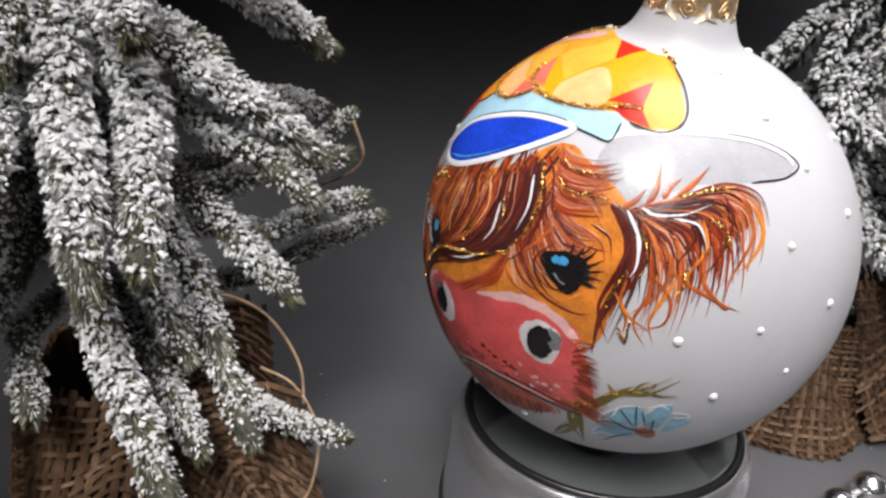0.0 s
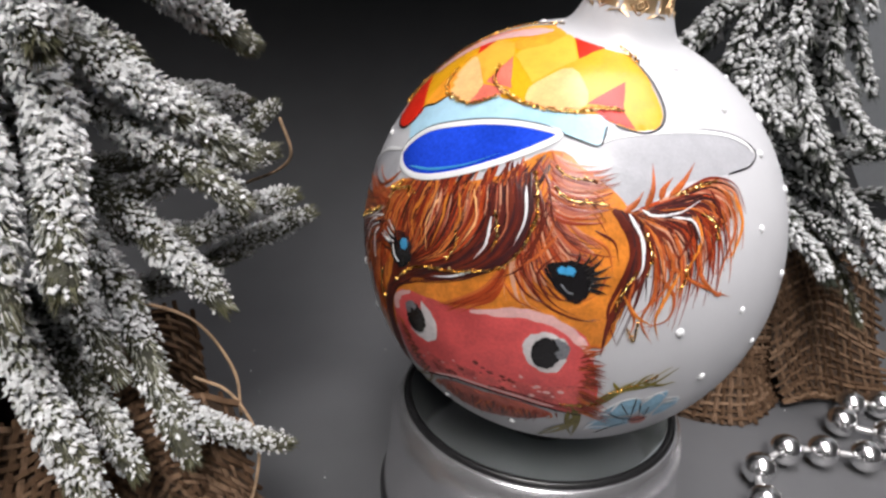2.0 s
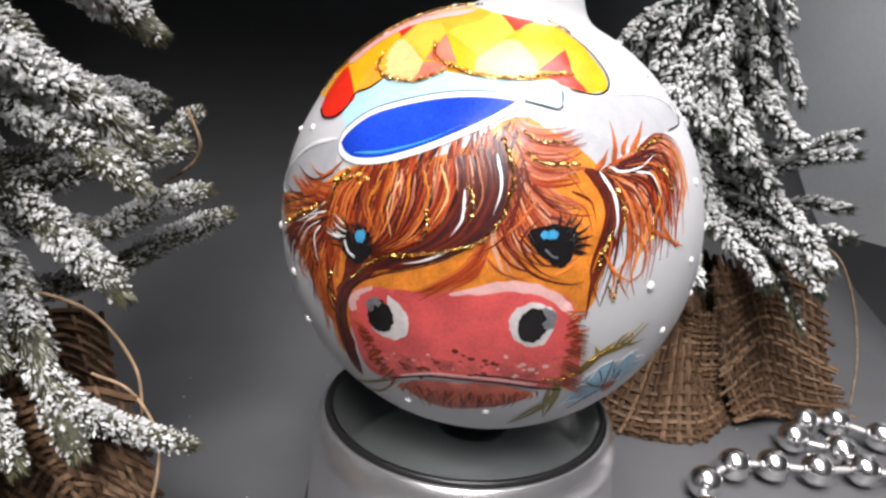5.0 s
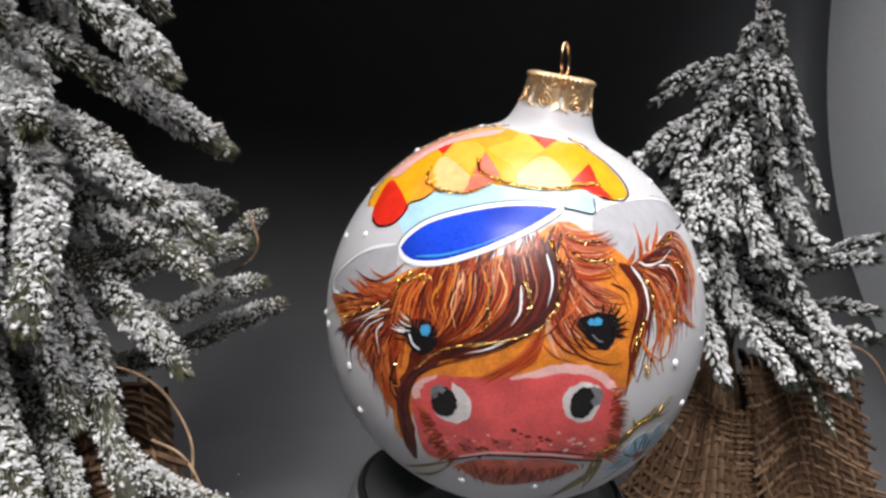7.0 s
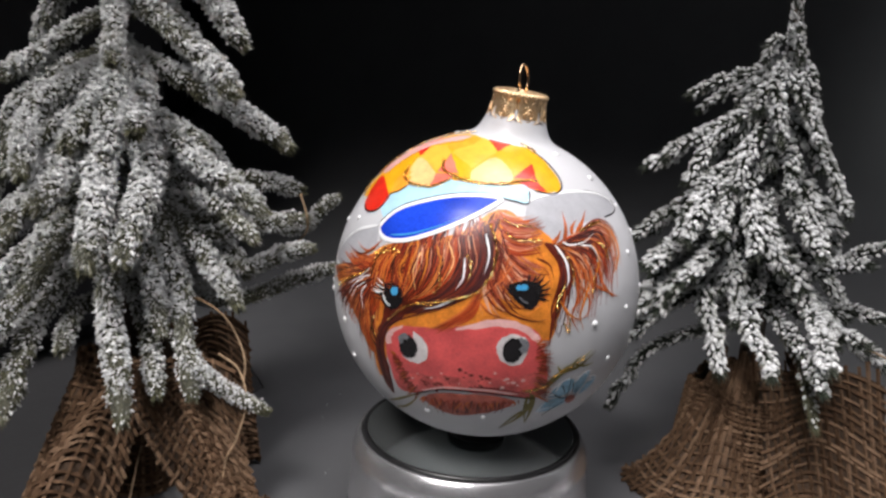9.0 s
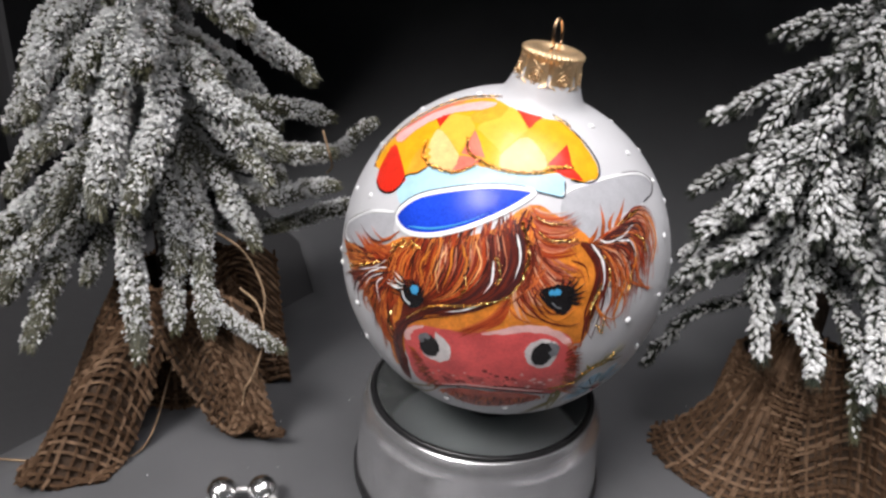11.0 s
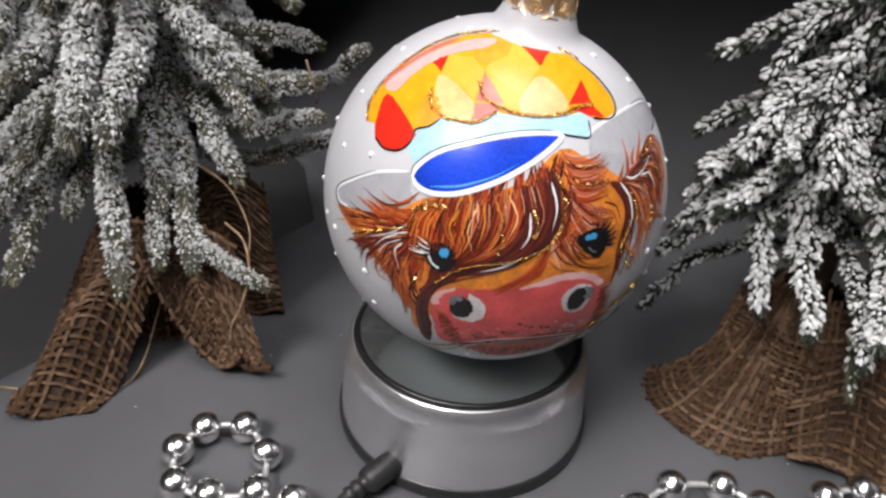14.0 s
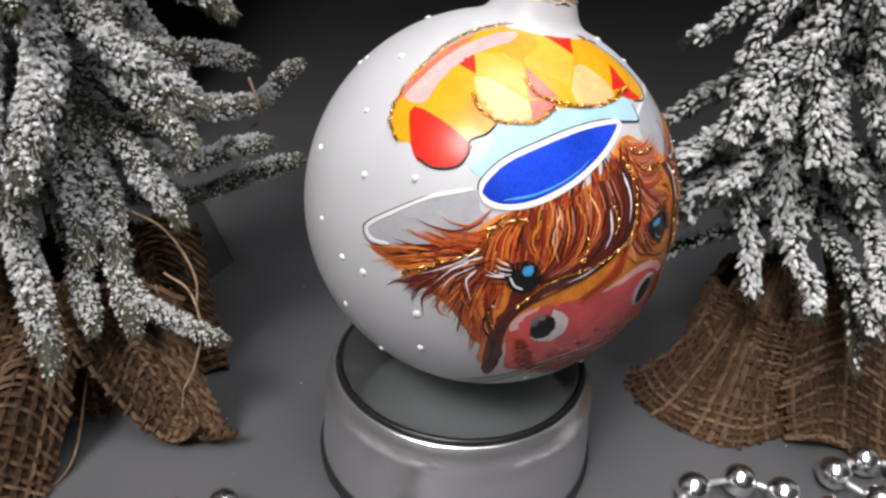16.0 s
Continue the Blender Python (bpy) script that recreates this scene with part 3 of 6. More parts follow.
# whiskers and freckles
strands("whisker", HAIR_RED, 0.25, 0.55, 30, [(-21.6, -12.3), (-23.2, -12.0), (-24.7, -11.4)], [(-15.0, -26.4), (-18.2, -29.5), (-21.7, -33.6)], spread=0.4)
strands("whisker", HAIR_DARK, 0.26, 0.48, 15, [(-19.6, -13.9), (-22.1, -14.1), (-24.1, -13.6)], [(-14.8, -24.2), (-17.8, -27.3), (-21.0, -31.3)], spread=0.4)
strands("whisker", HAIR_RED, 0.25, 0.55, 34, [(25.4, -3.9), (28.3, -3.3), (31.0, -3.3)], [(27.3, -23.7), (32.4, -26.4), (39.4, -29.5)], spread=0.4)
strands("whisker", HAIR_DARK, 0.26, 0.48, 15, [(26.1, -6.0), (28.7, -5.5), (31.5, -5.5)], [(27.5, -21.3), (31.3, -23.2), (36.3, -25.5)], spread=0.4)
freckles("freckle", FRECKLE, .24, [(-12.1, -22.3), (-2.2, -18.1), (8.0, -17.3), (15.9, -19.6), (7.0, -21.2), (-5.1, -22.9)], 34)

# hair: forelock, temples, cheeks and ears
patch("forelock", MAROON, 0.11, [(-27.0, 22.0), (-12.9, 24.4), (1.9, 30.0), (9.2, 33.5), (10.9, 25.7), (8.9, 16.8), (2.9, 10.3), (-6.2, 5.4), (-17.3, 1.3), (-23.0, -2.1), (-26.5, -9.9), (-26.0, -22.3), (-28.6, -32.7), (-31.3, -28.5), (-30.9, -16.4), (-30.4, -7.8), (-26.7, -1.4), (-25.5, 11.1), (-32.5, 14.1)], label="dark maroon forelock")
strands("forelock_hair", HAIR_MIX, 0.16, 0.80, 95, [(-26.4, 21.8), (-28.0, 14.9), (-27.3, 8.6), (-25.8, 5.3)], [(-0.3, 28.7), (-1.1, 19.7), (-6.0, 11.2), (-16.1, 5.0)], spread=0.25)
strands("forelock_hair", HAIR_DARK, 0.18, 0.70, 60, [(-2.6, 28.6), (-0.4, 19.7), (-5.3, 10.6), (-14.6, 5.2), (-25.0, -1.8)], [(9.7, 33.5), (11.1, 22.9), (6.9, 13.4), (-3.6, 6.2), (-22.6, -1.5)], spread=0.25)
strands("forelock_hair", HAIR_PALE, 0.20, 0.50, 22, [(-17.4, 23.3), (-17.6, 16.5), (-18.2, 10.9)], [(2.7, 29.6), (4.5, 20.0), (-0.6, 11.6)], spread=0.5)
strands("forelock_hair", HAIR_DARK, 0.19, 0.55, 40, [(-23.8, 22.1), (-25.2, 15.4), (-25.1, 9.0), (-23.0, 5.2)], [(2.0, 29.6), (1.7, 19.8), (-4.0, 11.4), (-14.0, 5.8)], spread=0.35)
strands("ear_hair", HAIR_DARK, 0.20, 0.40, 26, [(-33.2, 12.5), (-43.0, 10.9), (-51.6, 6.0), (-56.3, 3.0)], [(-30.1, 9.5), (-35.1, 1.2), (-38.2, -6.4), (-40.3, -12.9)], spread=0.5)
strands("ear_hair", HAIR_DARK, 0.20, 0.40, 26, [(35.1, 27.1), (45.0, 30.3), (56.8, 31.7), (60.6, 23.4), (57.8, 12.7)], [(34.5, 25.9), (37.4, 19.6), (39.6, 11.2), (37.5, 0.8)], spread=0.5)
strands("side_lock", HAIR_DARK, 0.20, 0.80, 26, [(-20.3, 0.7), (-26.7, -4.5), (-30.6, -13.6), (-31.0, -24.1), (-30.5, -32.1)], [(-15.8, 1.5), (-23.6, -3.7), (-27.1, -12.6), (-26.7, -21.5), (-27.9, -33.2)], spread=0.3)
strands("temple_hair", HAIR_MIX, 0.16, 0.60, 50, [(-28.3, 22.1), (-33.5, 17.5), (-35.6, 10.5), (-34.4, 3.4)], [(-23.8, 22.0), (-26.3, 15.2), (-26.5, 6.6), (-27.6, -2.4)], spread=0.4)
strands("cheek_hair", HAIR_MIX, 0.15, 0.60, 44, [(-41.4, 6.2), (-38.3, -0.6), (-34.2, -7.3), (-33.3, -15.4)], [(-28.0, 4.9), (-30.2, -3.1), (-29.1, -10.7), (-29.7, -21.6)], spread=0.4)
strands("brow_hair", HAIR_PALE, 0.15, 0.65, 36, [(11.9, 37.7), (16.4, 35.7), (22.8, 35.2), (30.6, 37.1)], [(12.8, 27.1), (19.0, 24.7), (25.0, 25.4), (32.2, 28.0)], spread=0.3)
strands("brow_hair", HAIR_RED, 0.17, 0.60, 26, [(11.4, 38.2), (15.4, 35.2), (22.5, 34.5), (29.3, 36.7)], [(12.8, 26.4), (18.1, 24.1), (24.8, 24.3), (30.7, 26.2)], spread=0.3)
strands("face_hair", HAIR_DARK, 0.14, 0.32, 34, [(10.5, 27.1), (10.3, 17.5), (12.6, 9.5), (21.6, 3.2)], [(14.4, 27.2), (17.2, 23.0), (23.4, 20.2), (29.6, 21.3)], spread=0.3)
strands("face_hair", HAIR_PALE, 0.12, 0.70, 46, [(8.9, 27.0), (7.1, 14.8), (10.0, 5.4), (15.8, 2.0)], [(12.8, 27.1), (21.9, 21.6), (27.4, 18.6), (29.9, 14.4)], spread=0.5)
strands("face_hair", HAIR_RED, 0.13, 0.45, 46, [(8.9, 25.6), (7.5, 14.8), (10.6, 6.8), (15.7, 2.7)], [(12.7, 25.7), (20.0, 18.9), (25.6, 17.4), (29.8, 16.5)], spread=0.4)
strands("face_hair", HAIR_RED, 0.13, 0.60, 26, [(7.5, 14.8), (3.2, 6.5), (-4.5, 0.3), (-11.2, -3.5)], [(7.1, 9.4), (4.7, 3.9), (0.2, 0.8), (-5.6, -4.2)], spread=0.4)
strands("cheek_hair", HAIR_DARK, 0.18, 0.60, 30, [(29.8, 27.4), (33.5, 21.8), (33.1, 13.4), (29.0, -2.7)], [(33.8, 25.3), (36.3, 18.4), (36.5, 11.2), (32.1, -6.2)], spread=0.35)
strands("ear_hair", HAIR_PALE, 0.15, 0.70, 30, [(35.1, 27.5), (45.1, 31.2), (55.4, 33.3), (63.4, 29.0), (62.4, 18.3), (59.3, 15.0)], [(34.5, 25.9), (38.7, 19.6), (40.8, 11.3), (38.1, 0.8)], spread=0.5)
strands("ear_hair", HAIR_MIX, 0.16, 0.75, 34, [(33.7, 27.4), (43.5, 30.5), (53.7, 33.4), (62.6, 30.3), (63.4, 21.8)], [(34.5, 25.9), (38.7, 20.8), (40.8, 11.3), (39.3, -2.0)], spread=0.3)
strands("ear_hair", HAIR_DARK, 0.18, 0.50, 22, [(34.4, 27.1), (44.9, 29.7), (56.3, 29.9), (57.7, 21.3), (56.4, 10.3)], [(34.5, 25.9), (36.8, 19.6), (38.3, 11.2), (36.9, 0.8)], spread=0.35)
strands("ear_tuft", HAIR_RED, 0.17, 0.60, 18, [(49.3, 27.8), (57.0, 23.8), (57.6, 15.2), (56.7, 8.3)], [(38.5, 24.3), (40.9, 16.1), (41.3, 7.5), (39.5, -5.8)], spread=0.5)
stroke("ear_tuft", RUST, 0.18, 1.20, [(36.1, 27.5), (38.1, 32.0), (38.5, 37.5)], taper=1)
stroke("ear_tuft", RUST, 0.18, 1.20, [(42.0, 30.0), (46.7, 33.6), (50.9, 37.5)], taper=1)
stroke("ear_tuft", RUST, 0.18, 1.20, [(31.1, 26.9), (33.7, 28.8), (35.8, 31.5)], taper=1)
stroke("ear_tuft", RUST, 0.18, 1.20, [(39.9, 29.6), (41.0, 32.1), (43.9, 34.5)], taper=1)
strands("ear_hair", HAIR_MIX, 0.16, 0.70, 60, [(-33.2, 12.9), (-46.2, 12.4), (-55.3, 10.5), (-66.7, 7.4)], [(-32.2, 9.3), (-39.6, 3.8), (-45.1, -0.6), (-49.6, -6.3)], spread=0.3)
strands("ear_hair", HAIR_MIX, 0.16, 0.70, 30, [(-33.1, 11.5), (-39.7, 5.4), (-43.7, -0.3), (-46.5, -5.4)], [(-30.1, 9.5), (-33.4, -2.0), (-34.2, -11.8), (-34.5, -21.8)], spread=0.4)
strands("ear_hair", HAIR_DARK, 0.19, 0.55, 24, [(-33.9, 12.1), (-42.9, 9.4), (-51.4, 2.8), (-57.9, -0.9)], [(-31.5, 9.4), (-41.1, 5.1), (-49.7, -0.1), (-51.3, -6.8)], spread=0.4)
strands("ear_tuft", HAIR_RED, 0.18, 0.60, 24, [(-35.9, 11.6), (-43.2, 12.3), (-51.1, 14.4), (-57.1, 15.9)], [(-27.4, 21.6), (-32.3, 18.6), (-35.8, 17.3), (-38.6, 17.0)], spread=0.4)
stroke("ear_highlight", WHITE, 0.24, 0.50, [(-37.3, 11.0), (-42.7, 7.6), (-49.2, 4.5)], taper=1)
stroke("ear_highlight", WHITE, 0.24, 0.50, [(-35.4, 9.0), (-41.1, 5.1), (-43.7, 0.6)], taper=1)
stroke("ear_highlight", WHITE, 0.24, 0.50, [(-34.7, 13.5), (-39.3, 9.7), (-45.6, 6.2)], taper=1)
stroke("cheek_highlight", WHITE, 0.25, 0.90, [(32.2, 26.6), (35.4, 21.9), (36.1, 16.0), (35.0, 12.9)], taper=1)
stroke("forelock_highlight", WHITE, 0.25, 0.60, [(7.4, 29.8), (8.9, 22.9), (7.5, 16.8)], taper=1)
stroke("forelock_highlight", WHITE, 0.25, 0.70, [(0.9, 21.8), (1.0, 15.8), (-1.2, 11.6)], taper=1)
stroke("forelock_highlight", WHITE, 0.25, 0.50, [(-1.0, 8.9), (-6.3, 6.0), (-11.7, 4.3)], taper=1)
stroke("ear_highlight", WHITE, 0.25, 0.60, [(35.3, 27.5), (38.4, 26.4), (44.8, 27.0), (51.1, 29.5)], taper=1)
stroke("ear_highlight", WHITE, 0.25, 0.60, [(42.6, 26.1), (48.3, 24.9), (50.4, 20.0)], taper=1)
stroke("ear_wisp", RUST, 0.21, 0.90, [(43.0, 18.7), (44.4, 14.5), (53.4, 9.7), (59.3, 7.3)], taper=1)
stroke("ear_wisp", RUST, 0.21, 0.80, [(38.4, 20.6), (39.4, 10.4), (37.2, 3.7), (40.5, -1.9)], taper=1)
stroke("ear_wisp", ORANGE, 0.21, 0.80, [(45.5, 15.5), (41.9, 8.2), (40.4, 3.8), (42.0, -1.2)], taper=1)
stroke("ear_wisp", RUST, 0.21, 0.90, [(50.2, 20.5), (50.5, 13.2), (55.6, 8.2), (56.4, 9.4)], taper=1)
stroke("ear_wisp", MAROON, 0.21, 1.10, [(35.0, 22.5), (32.6, 14.2), (29.7, 5.5), (32.6, -2.3)], taper=1)
stroke("ear_wisp", RUST, 0.21, 0.80, [(40.6, 21.7), (43.2, 15.6), (40.6, 9.3), (35.5, 4.8)], taper=1)
stroke("ear_wisp", ORANGE, 0.21, 0.90, [(61.7, 29.9), (63.5, 23.4), (59.8, 17.5), (57.6, 16.2)], taper=1)
stroke("ear_wisp", RUST, 0.21, 0.70, [(57.9, 31.3), (61.1, 23.7), (56.3, 14.8), (54.9, 8.5)], taper=1)
stroke("ear_wisp", MAROON, 0.21, 1.00, [(54.1, 31.5), (56.1, 26.2), (52.8, 18.3), (49.2, 14.4)], taper=1)
stroke("ear_wisp", ORANGE, 0.21, 0.80, [(49.2, 26.6), (50.2, 20.5), (46.8, 14.5), (48.9, 11.2)], taper=1)
stroke("ear_wisp", RUST, 0.21, 0.80, [(34.7, 14.4), (33.9, 8.0), (35.7, 3.7), (35.0, -1.1)], taper=1)
stroke("ear_wisp", MAROON, 0.21, 0.80, [(44.2, 27.7), (47.7, 22.6), (44.3, 16.6), (46.3, 13.4)], taper=1)
stroke("ear_wisp", RUST, 0.21, 0.70, [(38.9, 14.5), (43.9, 9.3), (43.2, 3.8), (37.5, 2.0)], taper=1)
stroke("ear_wisp", ORANGE, 0.21, 0.70, [(32.1, 10.0), (36.0, 4.8), (40.7, 2.1)], taper=1)
stroke("ear_wisp", MAROON, 0.21, 1.30, [(32.0, 25.3), (35.3, 18.5), (33.6, 10.1), (31.7, 5.6)], taper=1)
stroke("ear_wisp", MAROON, 0.21, 1.20, [(33.7, 25.4), (37.4, 18.6), (36.0, 12.4), (32.6, 6.8)], taper=1)
stroke("face_wisp", RUST, 0.17, 0.70, [(10.6, 28.7), (11.8, 19.5), (17.8, 10.2)], taper=1)
stroke("face_wisp", MAROON, 0.17, 0.60, [(9.0, 16.8), (11.3, 10.9), (17.4, 6.3)], taper=1)
stroke("face_wisp", RUST, 0.17, 0.70, [(15.4, 28.5), (23.6, 26.5), (28.0, 21.5)], taper=1)
stroke("face_wisp", RUST, 0.17, 0.60, [(7.3, 14.3), (5.9, 7.3), (1.8, 3.6)], taper=1)
stroke("face_wisp", MAROON, 0.17, 0.80, [(7.2, 33.5), (10.0, 26.5), (6.9, 16.3), (-1.0, 8.5)], taper=1)
stroke("face_wisp", MAROON, 0.17, 0.60, [(8.3, 35.9), (13.4, 29.2), (11.8, 19.5), (14.4, 14.8)], taper=1)
stroke("face_wisp", RUST, 0.17, 0.70, [(15.8, 26.5), (14.9, 20.1), (12.1, 15.4)], taper=1)
stroke("face_wisp", MAROON, 0.17, 0.50, [(12.0, 27.9), (12.6, 20.7), (9.9, 12.7), (12.9, 8.0)], taper=1)
stroke("face_wisp", ORANGE, 0.17, 0.80, [(27.1, 9.5), (24.5, 6.4), (21.2, 5.1)], taper=1)
stroke("face_wisp", RUST, 0.17, 0.60, [(28.5, 13.9), (27.1, 9.5), (23.4, 6.8)], taper=1)
stroke("face_wisp", MAROON, 0.17, 0.50, [(16.0, 9.8), (19.3, 7.2), (23.4, 7.4)], taper=1)
stroke("face_wisp", MAROON, 0.17, 0.50, [(13.2, 12.4), (15.5, 8.6), (19.4, 6.7)], taper=1)
stroke("face_wisp", RUST, 0.17, 0.60, [(18.3, 31.0), (24.2, 30.2), (28.5, 27.0)], taper=1)
stroke("face_wisp", MAROON, 0.17, 0.50, [(17.6, 28.8), (23.4, 28.0), (27.1, 24.9)], taper=1)
stroke("ear_wisp", MAROON, 0.22, 0.80, [(-34.6, 20.2), (-40.9, 17.1), (-46.9, 17.2), (-53.0, 18.4)], taper=1)
stroke("ear_wisp", RUST, 0.22, 0.80, [(-36.0, 17.7), (-42.3, 14.4), (-49.0, 14.0), (-55.9, 15.0)], taper=1)
stroke("ear_wisp", MAROON, 0.22, 0.70, [(-38.9, 14.1), (-45.3, 11.9), (-52.2, 11.6), (-58.8, 11.9)], taper=1)
stroke("ear_wisp", RUST, 0.22, 0.70, [(-32.5, 23.4), (-37.0, 19.1), (-42.0, 19.0), (-46.2, 20.5)], taper=1)
stroke("ear_wisp", RUST, 0.22, 0.70, [(-34.0, 21.8), (-39.3, 17.6), (-44.1, 16.1), (-49.5, 17.0)], taper=1)
stroke("ear_wisp", RUST, 0.22, 0.90, [(-46.7, 9.5), (-53.8, 9.5), (-61.3, 7.8), (-67.1, 7.2)], taper=1)
stroke("ear_wisp", ORANGE, 0.22, 0.80, [(-48.2, 7.4), (-55.2, 4.7), (-59.0, 5.3), (-65.1, 2.9)], taper=1)
stroke("ear_wisp", MAROON, 0.22, 0.80, [(-44.8, 6.4), (-51.3, 1.7), (-55.9, 0.3), (-59.2, -2.6)], taper=1)
stroke("ear_wisp", MAROON, 0.22, 0.90, [(-41.4, 6.2), (-46.1, 0.6), (-48.5, -2.9), (-48.0, -8.3)], taper=1)
stroke("ear_wisp", RUST, 0.22, 0.80, [(-39.8, 5.6), (-44.0, -0.8), (-43.8, -5.9), (-40.0, -7.0)], taper=1)
stroke("ear_wisp", INK, 0.22, 0.70, [(-38.4, 8.4), (-43.8, 5.4), (-48.7, 0.9), (-50.8, -3.6)], taper=1)
stroke("ear_wisp", MAROON, 0.22, 0.80, [(-38.1, 4.9), (-39.3, -0.8), (-41.4, -5.7)], taper=1)
stroke("ear_wisp", RUST, 0.22, 0.90, [(-34.8, 3.5), (-34.6, -4.1), (-31.8, -10.4), (-33.6, -24.2)], taper=1)
stroke("ear_wisp", MAROON, 0.22, 1.10, [(-32.3, 2.0), (-31.0, -8.0), (-28.0, -15.2), (-29.8, -29.9)], taper=1)
stroke("ear_wisp", INK, 0.22, 0.90, [(-29.7, 0.3), (-32.3, -8.2), (-28.7, -16.6), (-30.8, -27.8)], taper=1)
stroke("ear_wisp", RUST, 0.22, 0.70, [(-36.2, 1.5), (-37.4, -6.7), (-34.0, -13.2), (-35.8, -19.6)], taper=1)
stroke("ear_wisp", MAROON, 0.22, 0.90, [(-48.5, 9.6), (-41.7, 8.7), (-36.9, 10.2), (-33.6, 8.9)], taper=1)
stroke("ear_wisp", INK, 0.22, 0.80, [(-33.7, 9.8), (-38.3, 7.5), (-40.5, 4.2), (-41.8, -1.3)], taper=1)
stroke("ear_highlight", WHITE, 0.25, 0.50, [(-36.9, 9.9), (-41.5, 7.0), (-45.5, 2.5)], taper=1)
stroke("ear_highlight", WHITE, 0.25, 0.50, [(-35.1, 7.9), (-37.4, 4.7), (-35.8, -0.7)], taper=1)
stroke("ear_highlight", WHITE, 0.25, 0.50, [(-33.8, 11.4), (-38.5, 9.7), (-43.5, 7.5)], taper=1)
strands("fringe", HAIR_RED, 0.12, 0.70, 46, [(-31.1, 21.2), (-33.0, 16.4), (-33.8, 11.4)], [(13.5, 37.5), (12.0, 29.6), (7.8, 22.0)], spread=0.3)
strands("fringe", HAIR_DARK, 0.12, 0.60, 40, [(-30.6, 21.2), (-31.9, 17.2), (-33.2, 13.1)], [(12.9, 37.6), (10.7, 31.5), (6.6, 25.6)], spread=0.3)
stroke("sprig_stem", INK, 0.24, 0.35, [(6.0, -20.9), (16.4, -21.6), (31.2, -25.1)], taper=1)
stroke("sprig_twig", OLIVE, 0.20, 1.10, [(24.5, -23.1), (30.9, -20.6), (35.5, -16.0), (41.9, -13.2), (47.6, -8.9)], taper=1)
stroke("sprig_twig", OLIVE, 0.20, 1.00, [(25.7, -24.7), (26.4, -31.8), (30.0, -41.7)], taper=1)
stroke("sprig_twig", OLIVE, 0.20, 0.90, [(26.4, -31.8), (22.6, -36.7), (18.7, -44.3)], taper=1)
stroke("sprig_twig", OLIVE, 0.20, 0.70, [(36.6, -15.9), (34.9, -14.1), (34.3, -12.9)], taper=1)
stroke("sprig_twig", OLIVE, 0.20, 0.80, [(41.5, -13.6), (46.1, -14.7), (50.1, -14.2)], taper=1)
stroke("sprig_twig", OLIVE, 0.20, 0.60, [(39.9, -14.2), (41.6, -11.7), (43.4, -10.8)], taper=1)
stroke("sprig_glitter", GLITTER, 0.24, 0.45, [(23.0, -22.0), (28.1, -22.1), (32.4, -20.2)], knobs=1)
stroke("sprig_glitter", GLITTER, 0.24, 0.45, [(33.6, -16.9), (36.8, -14.9), (40.9, -13.6)], knobs=1)
stroke("sprig_glitter", GLITTER, 0.24, 0.45, [(41.8, -12.9), (44.7, -11.2)], knobs=1)
stroke("petal_outline", INK, 0.26, 0.30, [(41.6, -18.5), (42.5, -24.0), (43.6, -29.1)], taper=1)
stroke("petal_outline", INK, 0.26, 0.30, [(36.1, -25.2), (40.5, -27.7), (45.2, -28.8)], taper=1)
stroke("petal_outline", INK, 0.26, 0.30, [(48.5, -27.9), (46.4, -29.1), (43.8, -29.6)], taper=1)
stroke("petal_outline", INK, 0.26, 0.30, [(35.9, -37.0), (39.3, -32.7), (42.7, -30.1)], taper=1)
stroke("petal_edge", WHITE, 0.25, 0.55, [(36.5, -24.3), (38.0, -19.9), (41.4, -18.7)], taper=1)
stroke("petal_edge", WHITE, 0.25, 0.55, [(43.8, -19.3), (47.3, -17.7), (49.6, -19.2)], taper=1)
stroke("petal_edge", WHITE, 0.25, 0.55, [(31.9, -34.8), (34.8, -32.4), (39.6, -32.8)], taper=1)
stroke("petal_edge", WHITE, 0.25, 0.55, [(33.3, -26.3), (35.4, -25.5), (38.3, -26.6)], taper=1)
stroke("petal_edge", WHITE, 0.25, 0.55, [(50.1, -19.9), (54.5, -20.8), (54.9, -23.5)], taper=1)
stroke("eyelash", LASH, 0.32, 0.55, [(21.5, 15.0), (22.2, 16.7), (21.9, 18.4)], taper=1)
stroke("eyelash", LASH, 0.32, 0.55, [(23.0, 14.8), (24.2, 16.4), (24.6, 18.2)], taper=1)
stroke("eyelash", LASH, 0.32, 0.55, [(24.3, 14.2), (26.4, 15.9), (27.5, 17.6)], taper=1)
stroke("eyelash", LASH, 0.32, 0.55, [(24.9, 13.2), (27.4, 14.4), (29.5, 15.8)], taper=1)
stroke("eyelash", LASH, 0.32, 0.55, [(25.0, 12.1), (27.9, 12.9), (30.0, 13.4)], taper=1)
stroke("eyelash", LASH, 0.32, 0.55, [(25.3, 11.2), (27.8, 11.4), (29.9, 11.2)], taper=1)
stroke("eyelash", LASH, 0.32, 0.55, [(25.0, 10.3), (27.2, 9.9), (29.2, 9.3)], taper=1)
stroke("eyelash", LASH, 0.32, 0.50, [(-26.7, 8.6), (-29.0, 9.4), (-31.8, 11.0)], taper=1)
stroke("eyelash", LASH, 0.32, 0.50, [(-26.7, 7.8), (-30.0, 7.9), (-33.2, 8.0)], taper=1)
stroke("eyelash", LASH, 0.32, 0.50, [(-26.3, 6.7), (-29.7, 6.2), (-32.5, 5.2)], taper=1)
stroke("eyelash", LASH, 0.32, 0.50, [(-26.0, 9.3), (-27.4, 10.6), (-29.1, 11.8)], taper=1)
